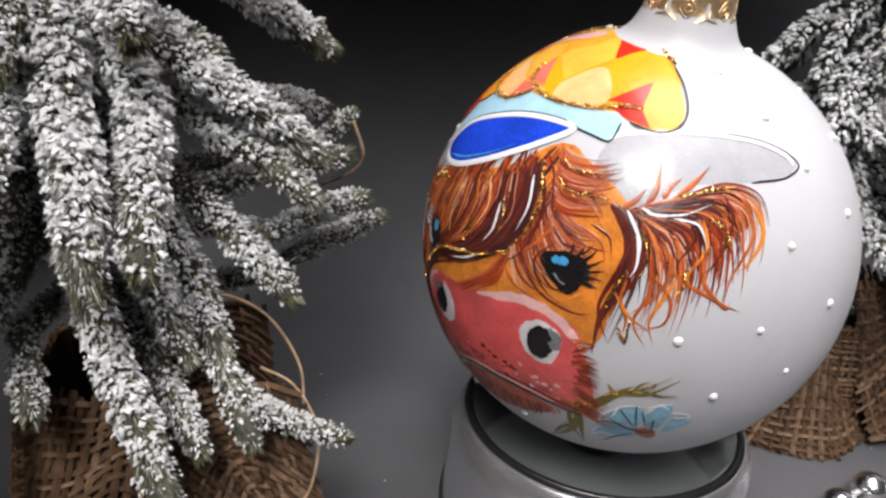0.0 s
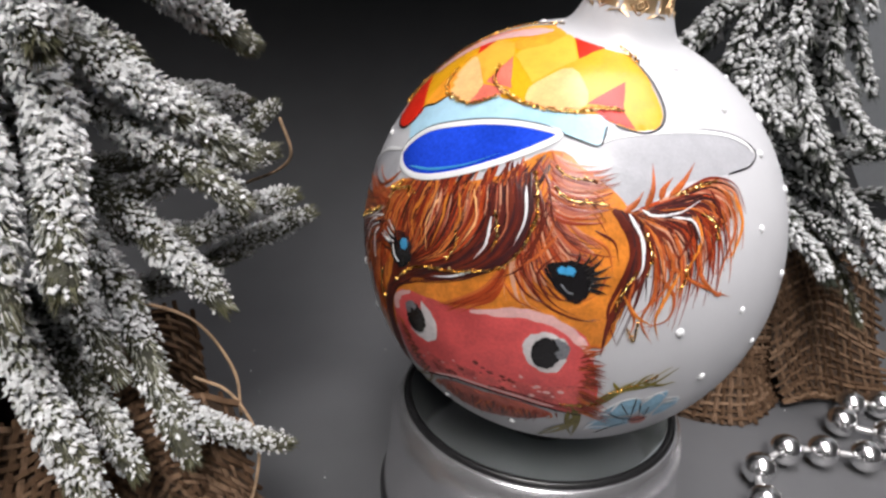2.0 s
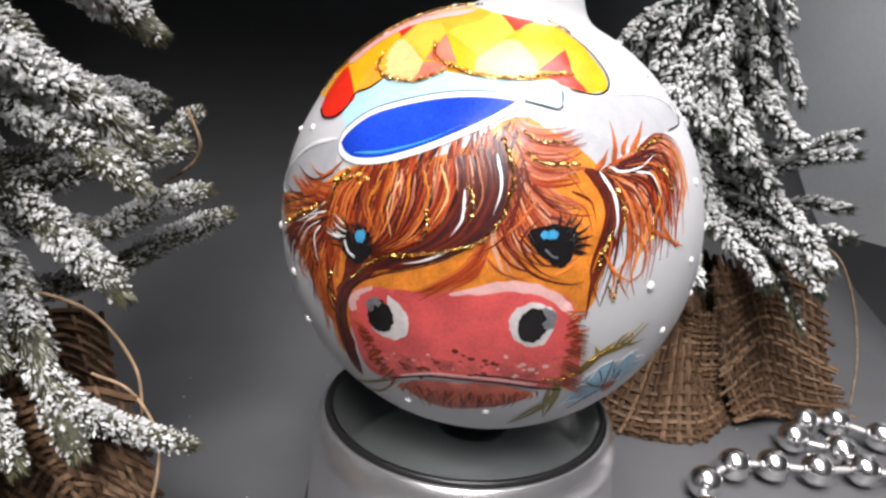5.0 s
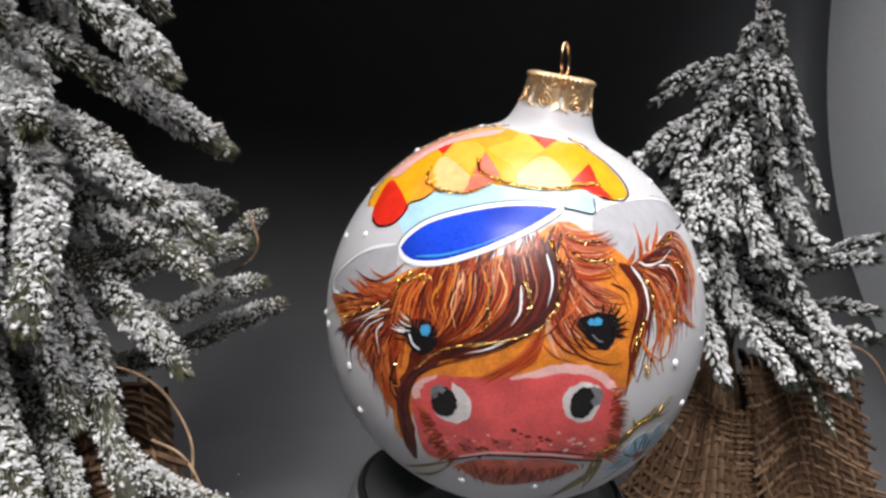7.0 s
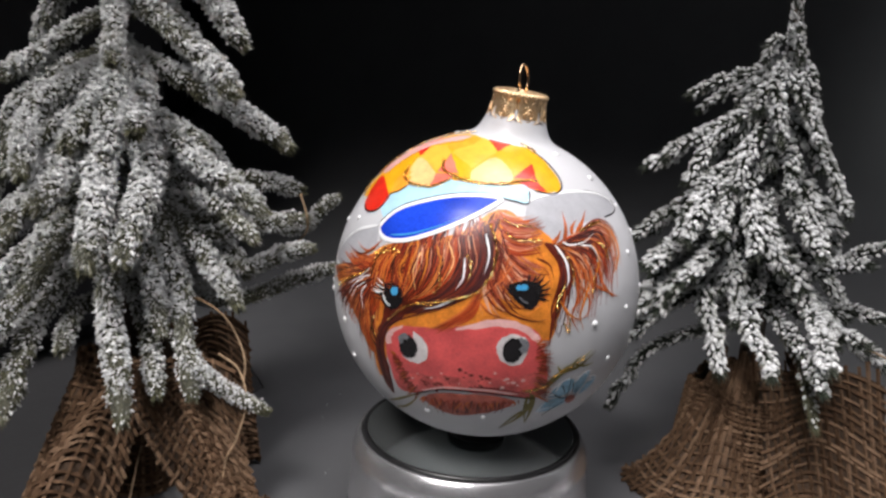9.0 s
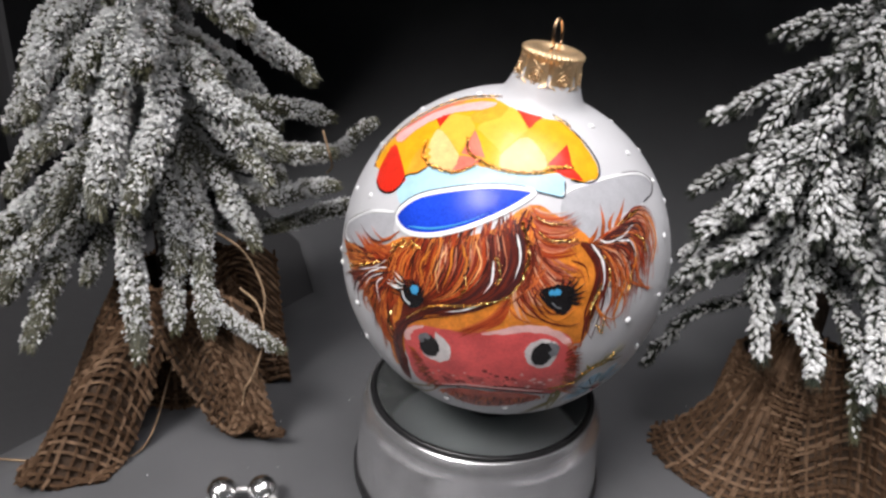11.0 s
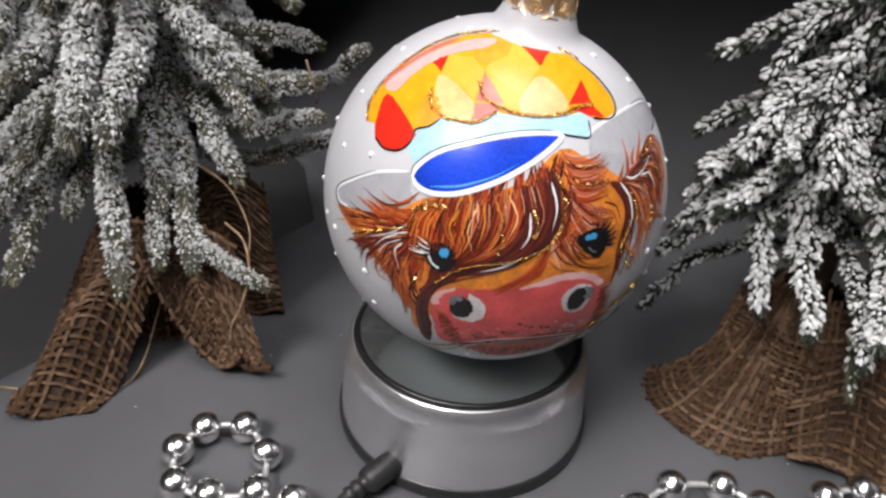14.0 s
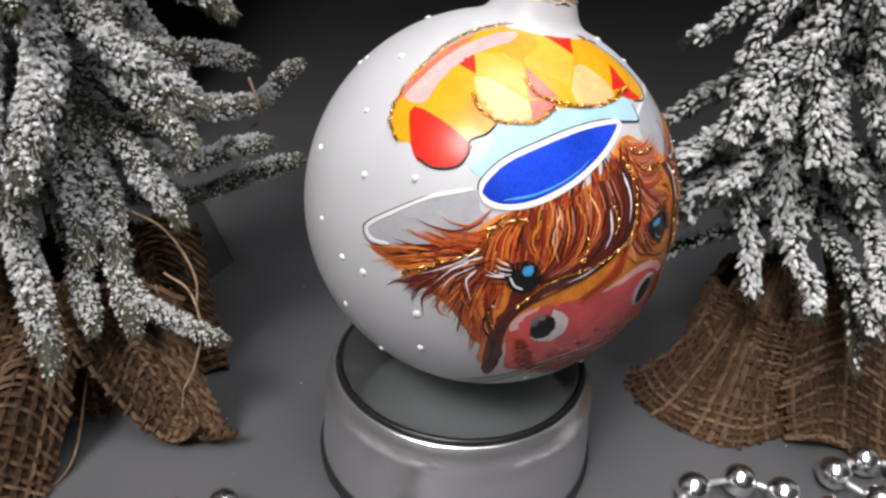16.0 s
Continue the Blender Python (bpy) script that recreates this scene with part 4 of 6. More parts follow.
freckles("muzzle_fleck", BLUSH, .24, [(-17.1, -21.8), (-4.3, -16.6), (10.4, -15.4), (21.4, -18.4), (15.4, -20.6), (1.0, -21.3)], 16)
stroke("brow_wisp", APRICOT, 0.21, 0.80, [(-14.3, 22.7), (-16.2, 15.8), (-14.4, 9.6)], taper=1)
stroke("brow_wisp", ORANGE, 0.21, 1.00, [(-19.4, 21.1), (-21.6, 16.0), (-19.7, 11.6)], taper=1)
stroke("brow_wisp", ORANGE, 0.21, 0.90, [(-9.5, 25.1), (-7.1, 18.8), (-10.6, 11.0)], taper=1)
stroke("brow_wisp", APRICOT, 0.21, 0.70, [(-5.5, 26.4), (-2.8, 20.1), (-6.0, 12.4)], taper=1)
stroke("brow_wisp", ORANGE, 0.21, 0.80, [(-16.9, 21.9), (-17.8, 15.6), (-15.9, 10.3)], taper=1)
stroke("brow_wisp", ORANGE, 0.21, 0.90, [(-12.4, 23.9), (-11.9, 17.3), (-13.5, 10.6)], taper=1)
stroke("brow_wisp", RUST, 0.21, 0.80, [(-22.2, 18.8), (-22.3, 14.0), (-17.3, 9.1)], taper=1)
stroke("brow_wisp", RUST, 0.21, 0.80, [(-7.9, 21.5), (-8.1, 15.0), (-11.4, 9.0)], taper=1)
stroke("brow_wisp", MAROON, 0.21, 0.70, [(-15.0, 20.7), (-13.0, 14.4), (-15.2, 8.5)], taper=1)
stroke("brow_wisp", MAROON, 0.21, 0.80, [(9.1, 32.1), (12.9, 22.7), (9.9, 12.5), (2.7, 7.7)], taper=1)
stroke("brow_wisp", MAROON, 0.21, 0.60, [(13.4, 29.3), (16.0, 22.7), (22.2, 19.8)], taper=1)
stroke("brow_wisp", MAROON, 0.21, 0.60, [(14.1, 25.5), (11.8, 18.0), (8.0, 12.5)], taper=1)
stroke("brow_wisp", RUST, 0.21, 0.70, [(17.0, 20.8), (12.8, 15.3), (8.1, 11.6)], taper=1)
stroke("brow_wisp", MAROON, 0.21, 0.50, [(17.8, 17.1), (13.8, 11.7), (17.9, 6.1), (24.2, 3.5)], taper=1)
stroke("brow_wisp", MAROON, 0.21, 0.50, [(8.1, 11.6), (12.0, 7.1), (17.9, 5.2)], taper=1)
stroke("brow_wisp", RUST, 0.21, 0.60, [(6.4, 8.8), (10.3, 5.2), (16.0, 3.8)], taper=1)
stroke("brow_wisp", MAROON, 0.21, 0.50, [(24.8, 22.6), (29.3, 20.5), (30.6, 16.6)], taper=1)
stroke("brow_wisp", RUST, 0.21, 0.60, [(22.4, 21.7), (27.9, 19.1), (29.7, 13.9)], taper=1)
stroke("brow_wisp", MAROON, 0.21, 0.50, [(17.9, 19.0), (19.9, 17.1), (24.2, 17.4)], taper=1)
stroke("brow_wisp", MAROON, 0.21, 0.50, [(11.9, 9.8), (16.9, 5.2), (24.2, 3.0), (28.5, 3.6)], taper=1)

# eyes
patch("eye", INK, 0.27, [(15.2, 13.3), (17.7, 15.2), (21.7, 15.7), (25.4, 14.6), (25.7, 11.2), (24.1, 7.6), (21.7, 6.8), (18.8, 8.9)], label="glossy black eye")
patch("iris", SKYBLUE, 0.33, [(21.8, 13.6), (21.6, 13.1), (20.9, 12.7), (19.9, 12.6), (18.9, 12.6), (18.2, 12.9), (17.9, 13.4), (18.1, 13.9), (18.8, 14.3), (19.7, 14.4), (20.7, 14.4), (21.5, 14.1)])
stroke("eye_shine", GREY, 0.33, 0.35, [(19.0, 10.6), (20.6, 9.1), (21.9, 8.8)])
patch("eye", INK, 0.27, [(-19.1, 8.5), (-18.8, 6.2), (-19.7, 4.1), (-21.5, 2.6), (-23.8, 2.2), (-26.0, 3.0), (-27.5, 4.8), (-27.9, 7.1), (-27.0, 9.3), (-25.1, 10.7), (-22.8, 11.1), (-20.6, 10.2)], label="glossy black eye")
patch("iris", SKYBLUE, 0.33, [(-20.9, 8.5), (-21.0, 7.8), (-21.4, 7.2), (-22.1, 6.9), (-22.8, 7.0), (-23.4, 7.4), (-23.7, 8.0), (-23.6, 8.8), (-23.1, 9.4), (-22.5, 9.7), (-21.7, 9.6), (-21.1, 9.2)])
stroke("eye_shine", WHITE, 0.33, 0.45, [(-26.7, 6.6), (-25.4, 4.3), (-23.3, 3.3)])
strands("eyelash", LASH, 0.31, 0.40, 11, [(23.7, 14.7), (25.5, 16.3), (26.8, 18.0)], [(24.7, 10.3), (26.8, 9.6), (28.7, 9.0)], spread=0.3)
strands("eyelash", LASH, 0.31, 0.40, 7, [(-26.0, 8.9), (-28.7, 9.3), (-31.7, 10.6)], [(-26.8, 5.1), (-29.8, 4.5), (-32.7, 5.3)], spread=0.3)
strands("eyelash", WHITE, 0.33, 0.40, 6, [(-26.4, 9.2), (-29.3, 10.1), (-32.0, 12.0)], [(-26.7, 6.6), (-30.0, 6.2), (-33.9, 6.8)], spread=0.3)

# cap: crown, harlequin panels, band and visor
patch("cap_crown", YELLOW, 0.12, [(-64.5, 35.5), (-69.8, 39.5), (-72.3, 46.3), (-71.1, 55.9), (-66.0, 66.8), (-47.2, 75.2), (-4.1, 77.9), (26.1, 73.1), (40.3, 65.1), (44.0, 56.1), (44.4, 49.3), (41.2, 45.4), (35.9, 44.5), (28.5, 45.9), (22.9, 47.9), (12.0, 47.5), (0.6, 47.7), (-8.6, 48.3), (-12.3, 48.7), (-16.1, 46.4), (-21.2, 44.7), (-28.4, 44.3), (-33.2, 44.3), (-36.7, 41.2), (-41.2, 39.0), (-41.0, 36.1), (-44.2, 32.7), (-50.3, 31.4), (-55.9, 32.6), (-59.0, 35.9)], label="yellow painted cap crown")
patch("cap_panel", RED, 0.20, [(-59.0, 35.9), (-64.1, 45.0), (-41.5, 39.3), (-41.0, 36.1), (-44.2, 32.7), (-50.3, 31.4), (-56.2, 32.9)])
patch("cap_panel", RED, 0.20, [(-60.9, 60.4), (-49.6, 64.6), (-44.4, 57.5)], sharp=True)
patch("cap_panel", RED, 0.20, [(-3.3, 75.8), (11.1, 75.5), (27.5, 69.4), (11.8, 63.6)], sharp=True)
patch("cap_panel", RED, 0.20, [(33.1, 57.4), (19.0, 50.4), (31.1, 49.5)], sharp=True)
patch("cap_panel", RED, 0.20, [(19.3, 49.7), (31.4, 49.0), (34.4, 44.9), (28.1, 46.1), (23.0, 48.0)], sharp=True)
patch("cap_panel", CORAL, 0.20, [(-20.9, 60.6), (-21.3, 51.2), (-9.0, 51.3)], sharp=True)
patch("cap_panel", CORAL, 0.20, [(-21.4, 50.4), (-9.4, 50.9), (-12.3, 48.7), (-16.2, 46.5), (-21.3, 44.9)], sharp=True)
patch("cap_panel", AMBER, 0.19, [(-44.2, 46.4), (-41.8, 50.3), (-34.6, 47.8), (-33.3, 44.4), (-36.9, 41.4), (-41.4, 39.2)])
patch("cap_panel", APRICOT, 0.19, [(-43.2, 56.9), (-22.1, 50.7), (-21.8, 44.9), (-28.5, 44.5), (-34.6, 45.9), (-41.0, 51.1)])
patch("cap_panel", APRICOT, 0.19, [(10.2, 60.3), (19.4, 51.4), (13.2, 47.8), (1.0, 47.9), (-2.3, 52.6)])
patch("cap_panel", AMBER, 0.19, [(-33.0, 66.3), (-19.5, 76.6), (-4.6, 75.7), (-9.1, 67.6), (-20.7, 63.2)])
patch("cap_gloss", BLUSH, 0.22, [(-69.3, 46.4), (-66.9, 55.6), (-59.0, 65.9), (-39.3, 73.6), (-20.6, 74.6), (-28.5, 69.6), (-49.9, 63.4), (-57.8, 55.3), (-60.6, 47.2)])
patch("cap_panel", CORAL, 0.18, [(-71.8, 45.5), (-70.3, 56.2), (-64.3, 66.9), (-55.5, 70.7), (-61.1, 64.0), (-66.2, 54.2)])
patch("cap_panel", LEMON, 0.20, [(-20.7, 63.2), (-9.1, 67.6), (-3.1, 75.2), (11.3, 63.1), (-2.6, 54.0), (-20.6, 61.1)], sharp=True)
patch("cap_panel", LEMON, 0.20, [(-43.8, 57.2), (-49.7, 64.0), (-32.4, 65.3), (-21.2, 61.0), (-22.1, 51.4)], sharp=True)
patch("cap_band", PALEBLUE, 0.14, [(-36.6, 30.7), (-41.4, 34.0), (-40.6, 39.0), (-36.2, 41.2), (-33.0, 44.1), (-27.8, 44.3), (-21.1, 44.5), (-16.0, 46.2), (-12.3, 48.6), (-8.6, 48.1), (0.6, 47.5), (14.2, 47.3), (22.9, 47.7), (25.9, 45.3), (23.9, 40.5), (15.5, 42.0), (3.1, 42.5), (-10.9, 40.9), (-24.2, 37.0), (-31.9, 32.1), (-34.8, 29.2)], label="pale blue cap band")
patch("cap_visor", BLUE, 0.26, [(-36.0, 26.9), (-35.4, 29.8), (-29.9, 35.0), (-18.8, 39.4), (-5.1, 42.5), (7.2, 43.0), (12.8, 42.0), (8.1, 38.7), (-0.2, 34.2), (-10.1, 29.4), (-20.1, 25.5), (-28.4, 24.0), (-33.7, 24.9)], label="cobalt blue cap visor")
stroke("visor_piping", WHITE, 0.34, 1.30, [(-36.0, 26.9), (-35.4, 29.8), (-29.9, 35.0), (-18.8, 39.4), (-5.1, 42.5), (7.2, 43.0), (12.8, 42.0), (8.1, 38.7), (-0.2, 34.2), (-10.1, 29.4), (-20.1, 25.5), (-28.4, 24.0), (-33.7, 24.9), (-36.0, 26.9)])
stroke("visor_outline", INK, 0.30, 0.50, [(-36.7, 27.3), (-36.0, 30.5), (-30.3, 35.7), (-19.1, 40.1), (-5.3, 43.2), (7.2, 43.6), (13.9, 42.5)])
stroke("band_outline", INK, 0.22, 0.40, [(25.9, 45.3), (24.2, 40.7), (18.6, 41.4), (13.4, 42.3)])
stroke("crown_outline", INK, 0.26, 0.50, [(-56.2, 32.9), (-50.2, 31.3), (-43.9, 32.4), (-40.8, 35.8), (-40.8, 39.2), (-36.2, 41.2), (-33.0, 44.1)])
stroke("crown_outline", INK, 0.26, 0.50, [(28.3, 45.6), (35.7, 44.2), (41.7, 45.3), (45.2, 49.3), (45.0, 56.1), (41.7, 63.1)])
stroke("visor_shine", SKYBLUE, 0.31, 0.50, [(-29.6, 25.6), (-20.6, 27.3), (-10.5, 31.0), (-2.1, 35.3)], taper=1)

# gold glitter
stroke("glitter_line", GLITTER, 0.30, 1.00, [(-63.8, 35.2), (-69.8, 39.5), (-72.3, 46.3), (-71.7, 56.0), (-67.7, 67.1), (-49.3, 75.7), (-4.4, 78.5), (27.0, 73.6), (42.1, 63.3)], knobs=1)
stroke("glitter_line", GLITTER, 0.30, 1.00, [(-43.5, 51.5), (-38.9, 47.1), (-31.8, 44.6), (-21.1, 44.5), (-16.0, 46.2), (-11.6, 48.8)], knobs=1)
stroke("glitter_line", GLITTER, 0.30, 1.00, [(-22.2, 56.9), (-17.8, 52.4), (-9.0, 49.4), (0.6, 47.9), (12.0, 47.6), (23.5, 49.2), (30.6, 49.6)], knobs=1)
stroke("glitter_line", GLITTER, 0.30, 0.75, [(8.7, 33.5), (11.4, 23.0), (6.9, 12.7), (-3.7, 8.0), (-16.1, 5.0), (-24.2, -1.6)], knobs=1)
stroke("glitter_line", GLITTER, 0.30, 0.75, [(-7.2, 16.4), (-6.2, 13.2), (-8.0, 9.6)], knobs=1)
stroke("glitter_line", GLITTER, 0.30, 0.75, [(1.5, 23.2), (3.2, 18.6), (2.7, 14.5)], knobs=1)
stroke("glitter_line", GLITTER, 0.30, 0.75, [(13.6, 35.1), (16.8, 33.2), (23.9, 32.6)], knobs=1)
stroke("glitter_line", GLITTER, 0.30, 0.75, [(14.0, 30.7), (18.6, 28.3), (27.4, 28.2)], knobs=1)
stroke("glitter_line", GLITTER, 0.30, 0.75, [(-33.8, 18.2), (-26.2, 21.2), (-22.6, 20.7)], knobs=1)
stroke("glitter_line", GLITTER, 0.30, 0.75, [(-29.5, -9.1), (-31.2, -4.8), (-30.3, -1.5)], knobs=1)
stroke("glitter_line", GLITTER, 0.30, 0.75, [(43.5, 30.5), (51.7, 32.5), (57.3, 33.2)], knobs=1)
stroke("glitter_line", GLITTER, 0.30, 0.75, [(50.8, 26.6), (54.5, 24.0), (55.1, 20.3)], knobs=1)
stroke("glitter_line", GLITTER, 0.30, 0.75, [(35.9, 23.1), (37.9, 18.4), (37.4, 13.6)], knobs=1)
stroke("glitter_line", GLITTER, 0.30, 0.75, [(46.3, 16.0), (46.3, 12.4), (44.8, 10.6)], knobs=1)
stroke("glitter_line", GLITTER, 0.30, 0.75, [(34.8, 14.7), (31.9, 9.0), (31.2, 5.8)], knobs=1)
stroke("glitter_line", GLITTER, 0.30, 0.75, [(34.2, 2.0), (36.2, -1.0), (36.4, 3.5)], knobs=1)
stroke("glitter_line", GLITTER, 0.30, 0.75, [(-35.3, 12.4), (-42.9, 9.1), (-50.8, 4.9)], knobs=1)
stroke("glitter_line", GLITTER, 0.30, 0.75, [(-53.0, 3.2), (-54.3, 3.3), (-50.8, 5.4)], knobs=1)
stroke("glitter_line", GLITTER, 0.30, 0.75, [(-33.2, 16.4), (-30.3, 20.8), (-29.3, 22.0)], knobs=1)
stroke("glitter_line", GLITTER, 0.30, 0.75, [(-26.7, 21.6), (-25.1, 19.6)], knobs=1)

# sprig and flower
stroke("sprig", OLIVE, 0.12, 2.00, [(24.6, -22.1), (31.4, -21.4), (36.9, -15.9), (43.4, -14.6), (49.6, -9.7)], taper=1, label="olive green sprig")
stroke("sprig", OLIVE, 0.12, 1.60, [(32.6, -20.6), (36.8, -15.5), (40.0, -12.6)], taper=1, label="olive green sprig")
stroke("sprig", OLIVE, 0.12, 1.90, [(26.1, -22.5), (28.7, -28.9), (30.0, -41.7)], taper=1, label="olive green sprig")
stroke("sprig", OLIVE, 0.12, 1.90, [(28.1, -27.4), (26.0, -35.5), (18.7, -44.9)], taper=1, label="olive green sprig")
stroke("sprig", OLIVE, 0.12, 1.30, [(26.3, -23.7), (32.7, -26.6)], taper=1, label="olive green sprig")
stroke("sprig", OLIVE, 0.12, 1.00, [(-39.3, -40.8), (-23.6, -33.0), (-13.1, -26.9)], taper=1)
stroke("sprig", OLIVE, 0.12, 1.00, [(-35.9, -43.8), (-24.2, -37.8), (-13.8, -27.6)], taper=1)
patch("petal", PETAL, 0.14, [(33.4, -26.5), (34.8, -23.5), (39.4, -19.7), (43.5, -19.8), (44.0, -24.9), (40.4, -27.0)], label="dusty blue petal")
patch("petal", PETAL, 0.14, [(45.4, -25.6), (44.3, -21.1), (46.8, -17.9), (49.7, -17.5), (50.1, -21.9), (48.6, -27.1)], label="dusty blue petal")
patch("petal", PETAL, 0.14, [(50.2, -28.4), (51.1, -22.1), (55.6, -21.6), (54.9, -25.8)], label="dusty blue petal")
patch("petal", PETAL, 0.14, [(32.3, -33.7), (34.0, -28.6), (42.3, -27.7), (45.0, -30.7), (38.3, -34.3)], label="dusty blue petal")
stroke("petal_edge", WHITE, 0.20, 0.70, [(33.3, -26.2), (34.9, -23.0), (39.2, -19.2), (43.2, -19.1)], taper=1)
stroke("petal_edge", WHITE, 0.20, 0.70, [(44.3, -21.1), (46.7, -17.7), (49.7, -17.3)], taper=1)
stroke("petal_edge", WHITE, 0.20, 0.70, [(51.1, -22.1), (55.6, -21.6)], taper=1)
stroke("petal_edge", WHITE, 0.20, 0.70, [(32.1, -33.3), (34.0, -28.6)], taper=1)
stroke("petal_vein", INK, 0.20, 0.30, [(38.3, -20.9), (43.1, -27.8)], taper=1)
stroke("petal_vein", INK, 0.20, 0.30, [(43.5, -21.0), (45.8, -27.5)], taper=1)
stroke("petal_vein", INK, 0.20, 0.30, [(46.7, -23.1), (47.6, -29.1)], taper=1)
patch("flower_heart", BEARD, 0.20, [(48.9, -29.6), (49.2, -30.8), (48.7, -31.7), (47.5, -32.0), (45.8, -31.6), (44.4, -30.7), (43.5, -29.6), (43.3, -28.5), (43.8, -27.7), (45.0, -27.4), (46.4, -27.6), (47.9, -28.4)])

# raised white dots
DOTS = [(47.1, 0.2), (65.1, 2.7), (58.6, -14.5), (71.3, 20.6), (72.6, 49.2), (113.1, 54.1), (122.5, 69.0), (80.7, 36.7), (-98.6, 22.9), (-71.5, 24.5), (-83.0, 39.4), (-89.8, 56.7), (-121.5, 45.5), (-86.1, 6.6), (-66.7, -1.2), (-77.5, -18.0), (-50.0, -8.4), (-49.9, -22.4), (-69.9, -35.5), (-54.8, 27.8), (-66.1, 76.4), (-75.0, -0.1), (10.3, -36.7), (-13.9, -37.4), (76.4, -9.5), (85.8, 5.8), (95.4, 24.5), (106.9, 41.2), (62.5, 62.3), (-146.7, 65.5)]
dots(DOTS)


# ---- snowy trees ----
def array_mesh(name, verts, tris, slots, materials, parent):
    """A mesh of many small pieces straight from arrays."""
    me = bpy.data.meshes.new(name)
    me.vertices.add(len(verts))
    me.vertices.foreach_set("co", verts.ravel())
    me.loops.add(len(tris) * 3)
    me.loops.foreach_set("vertex_index", tris.ravel())
    me.polygons.add(len(tris))
    me.polygons.foreach_set("loop_start", np.arange(len(tris)) * 3)
    for m in materials:
        me.materials.append(m)
    me.polygons.foreach_set("material_index", slots)
    me.polygons.foreach_set("use_smooth", np.zeros(len(tris), dtype=bool))
    me.update(calc_edges=True)
    ob = new(name, me)
    ob.parent = parent
    return ob


BLOB = [(0, 0, 1)] + [(math.cos(k * 1.2566 + o) * 0.894, math.sin(k * 1.2566 + o) * 0.894, z) for z, o in ((0.447, 0), (-0.447, 0.6283)) for k in range(5)] + [(0, 0, -1)]
BLOB = np.array(BLOB)
BLOB_F = np.array([(0, 1 + k, 1 + (k + 1) % 5) for k in range(5)] + [(1 + k, 6 + k, 1 + (k + 1) % 5) for k in range(5)]
                  + [(1 + (k + 1) % 5, 6 + k, 6 + (k + 1) % 5) for k in range(5)] + [(11, 6 + (k + 1) % 5, 6 + k) for k in range(5)])
SPIKE = np.array([(0, 1, 3), (1, 2, 3), (2, 0, 3)])


FLAKE = np.array([(1, 0, 0), (0, 1, 0), (-1, 0, 0), (0, -1, 0), (0, 0, 1), (0, 0, -1)], float)
FLAKE_F = np.array([(0, 1, 4), (1, 2, 4), (2, 3, 4), (3, 0, 4), (1, 0, 5), (2, 1, 5), (3, 2, 5), (0, 3, 5)])


def around(path, s, a):
    """Places round a twig at shares s of its length and angles a: point, forward, outward."""
    n = len(path)
    tan = np.gradient(path, axis=0)
    tan /= np.linalg.norm(tan, axis=1, keepdims=True)
    x = s * (n - 1)
    i = np.minimum(x.astype(int), n - 2)
    f = (x - i)[:, None]
    p = path[i] * (1 - f) + path[i + 1] * f
    t = tan[i]
    u = np.cross(t, np.array([0.31, 0.22, 0.92]))
    u /= np.linalg.norm(u, axis=1, keepdims=True)
    v = np.cross(t, u)
    return p, t, np.cos(a)[:, None] * u + np.sin(a)[:, None] * v


def leaning(t, out, tilt):
    """Axes of a piece that leans outward from the twig: along it, across it and over it."""
    d = np.cos(tilt)[:, None] * t + np.sin(tilt)[:, None] * out
    e = np.cross(d, out)
    e /= np.linalg.norm(e, axis=1, keepdims=True) + 1e-12
    return d, e, np.cross(d, e)


def needles(path, k, rs, base, reach, wide, lo, hi):
    """Short tapering needles set all round a twig."""
    s, a = rs.random_sample(k) ** 0.92, rs.random_sample(k) * 2 * np.pi
    p, t, out = around(path, s, a)
    d, e, g = leaning(t, out, np.radians(rs.uniform(lo, hi, k)) * (1 - 0.45 * s ** 6))
    o = p + out * (base * (1 - 0.5 * np.clip((s - 0.88) / 0.12, 0, 1)))[:, None]
    w = (wide * rs.uniform(0.7, 1.3, k))[:, None]
    ln = (reach * rs.uniform(0.6, 1.3, k))[:, None]
    V = np.stack([o + e * w, o - e * w * 0.5 + g * w * 0.85, o - e * w * 0.5 - g * w * 0.85, o + d * ln], 1)
    return V.reshape(-1, 3), (SPIKE[None] + (np.arange(k) * 4)[:, None, None]).reshape(-1, 3), s, out, a


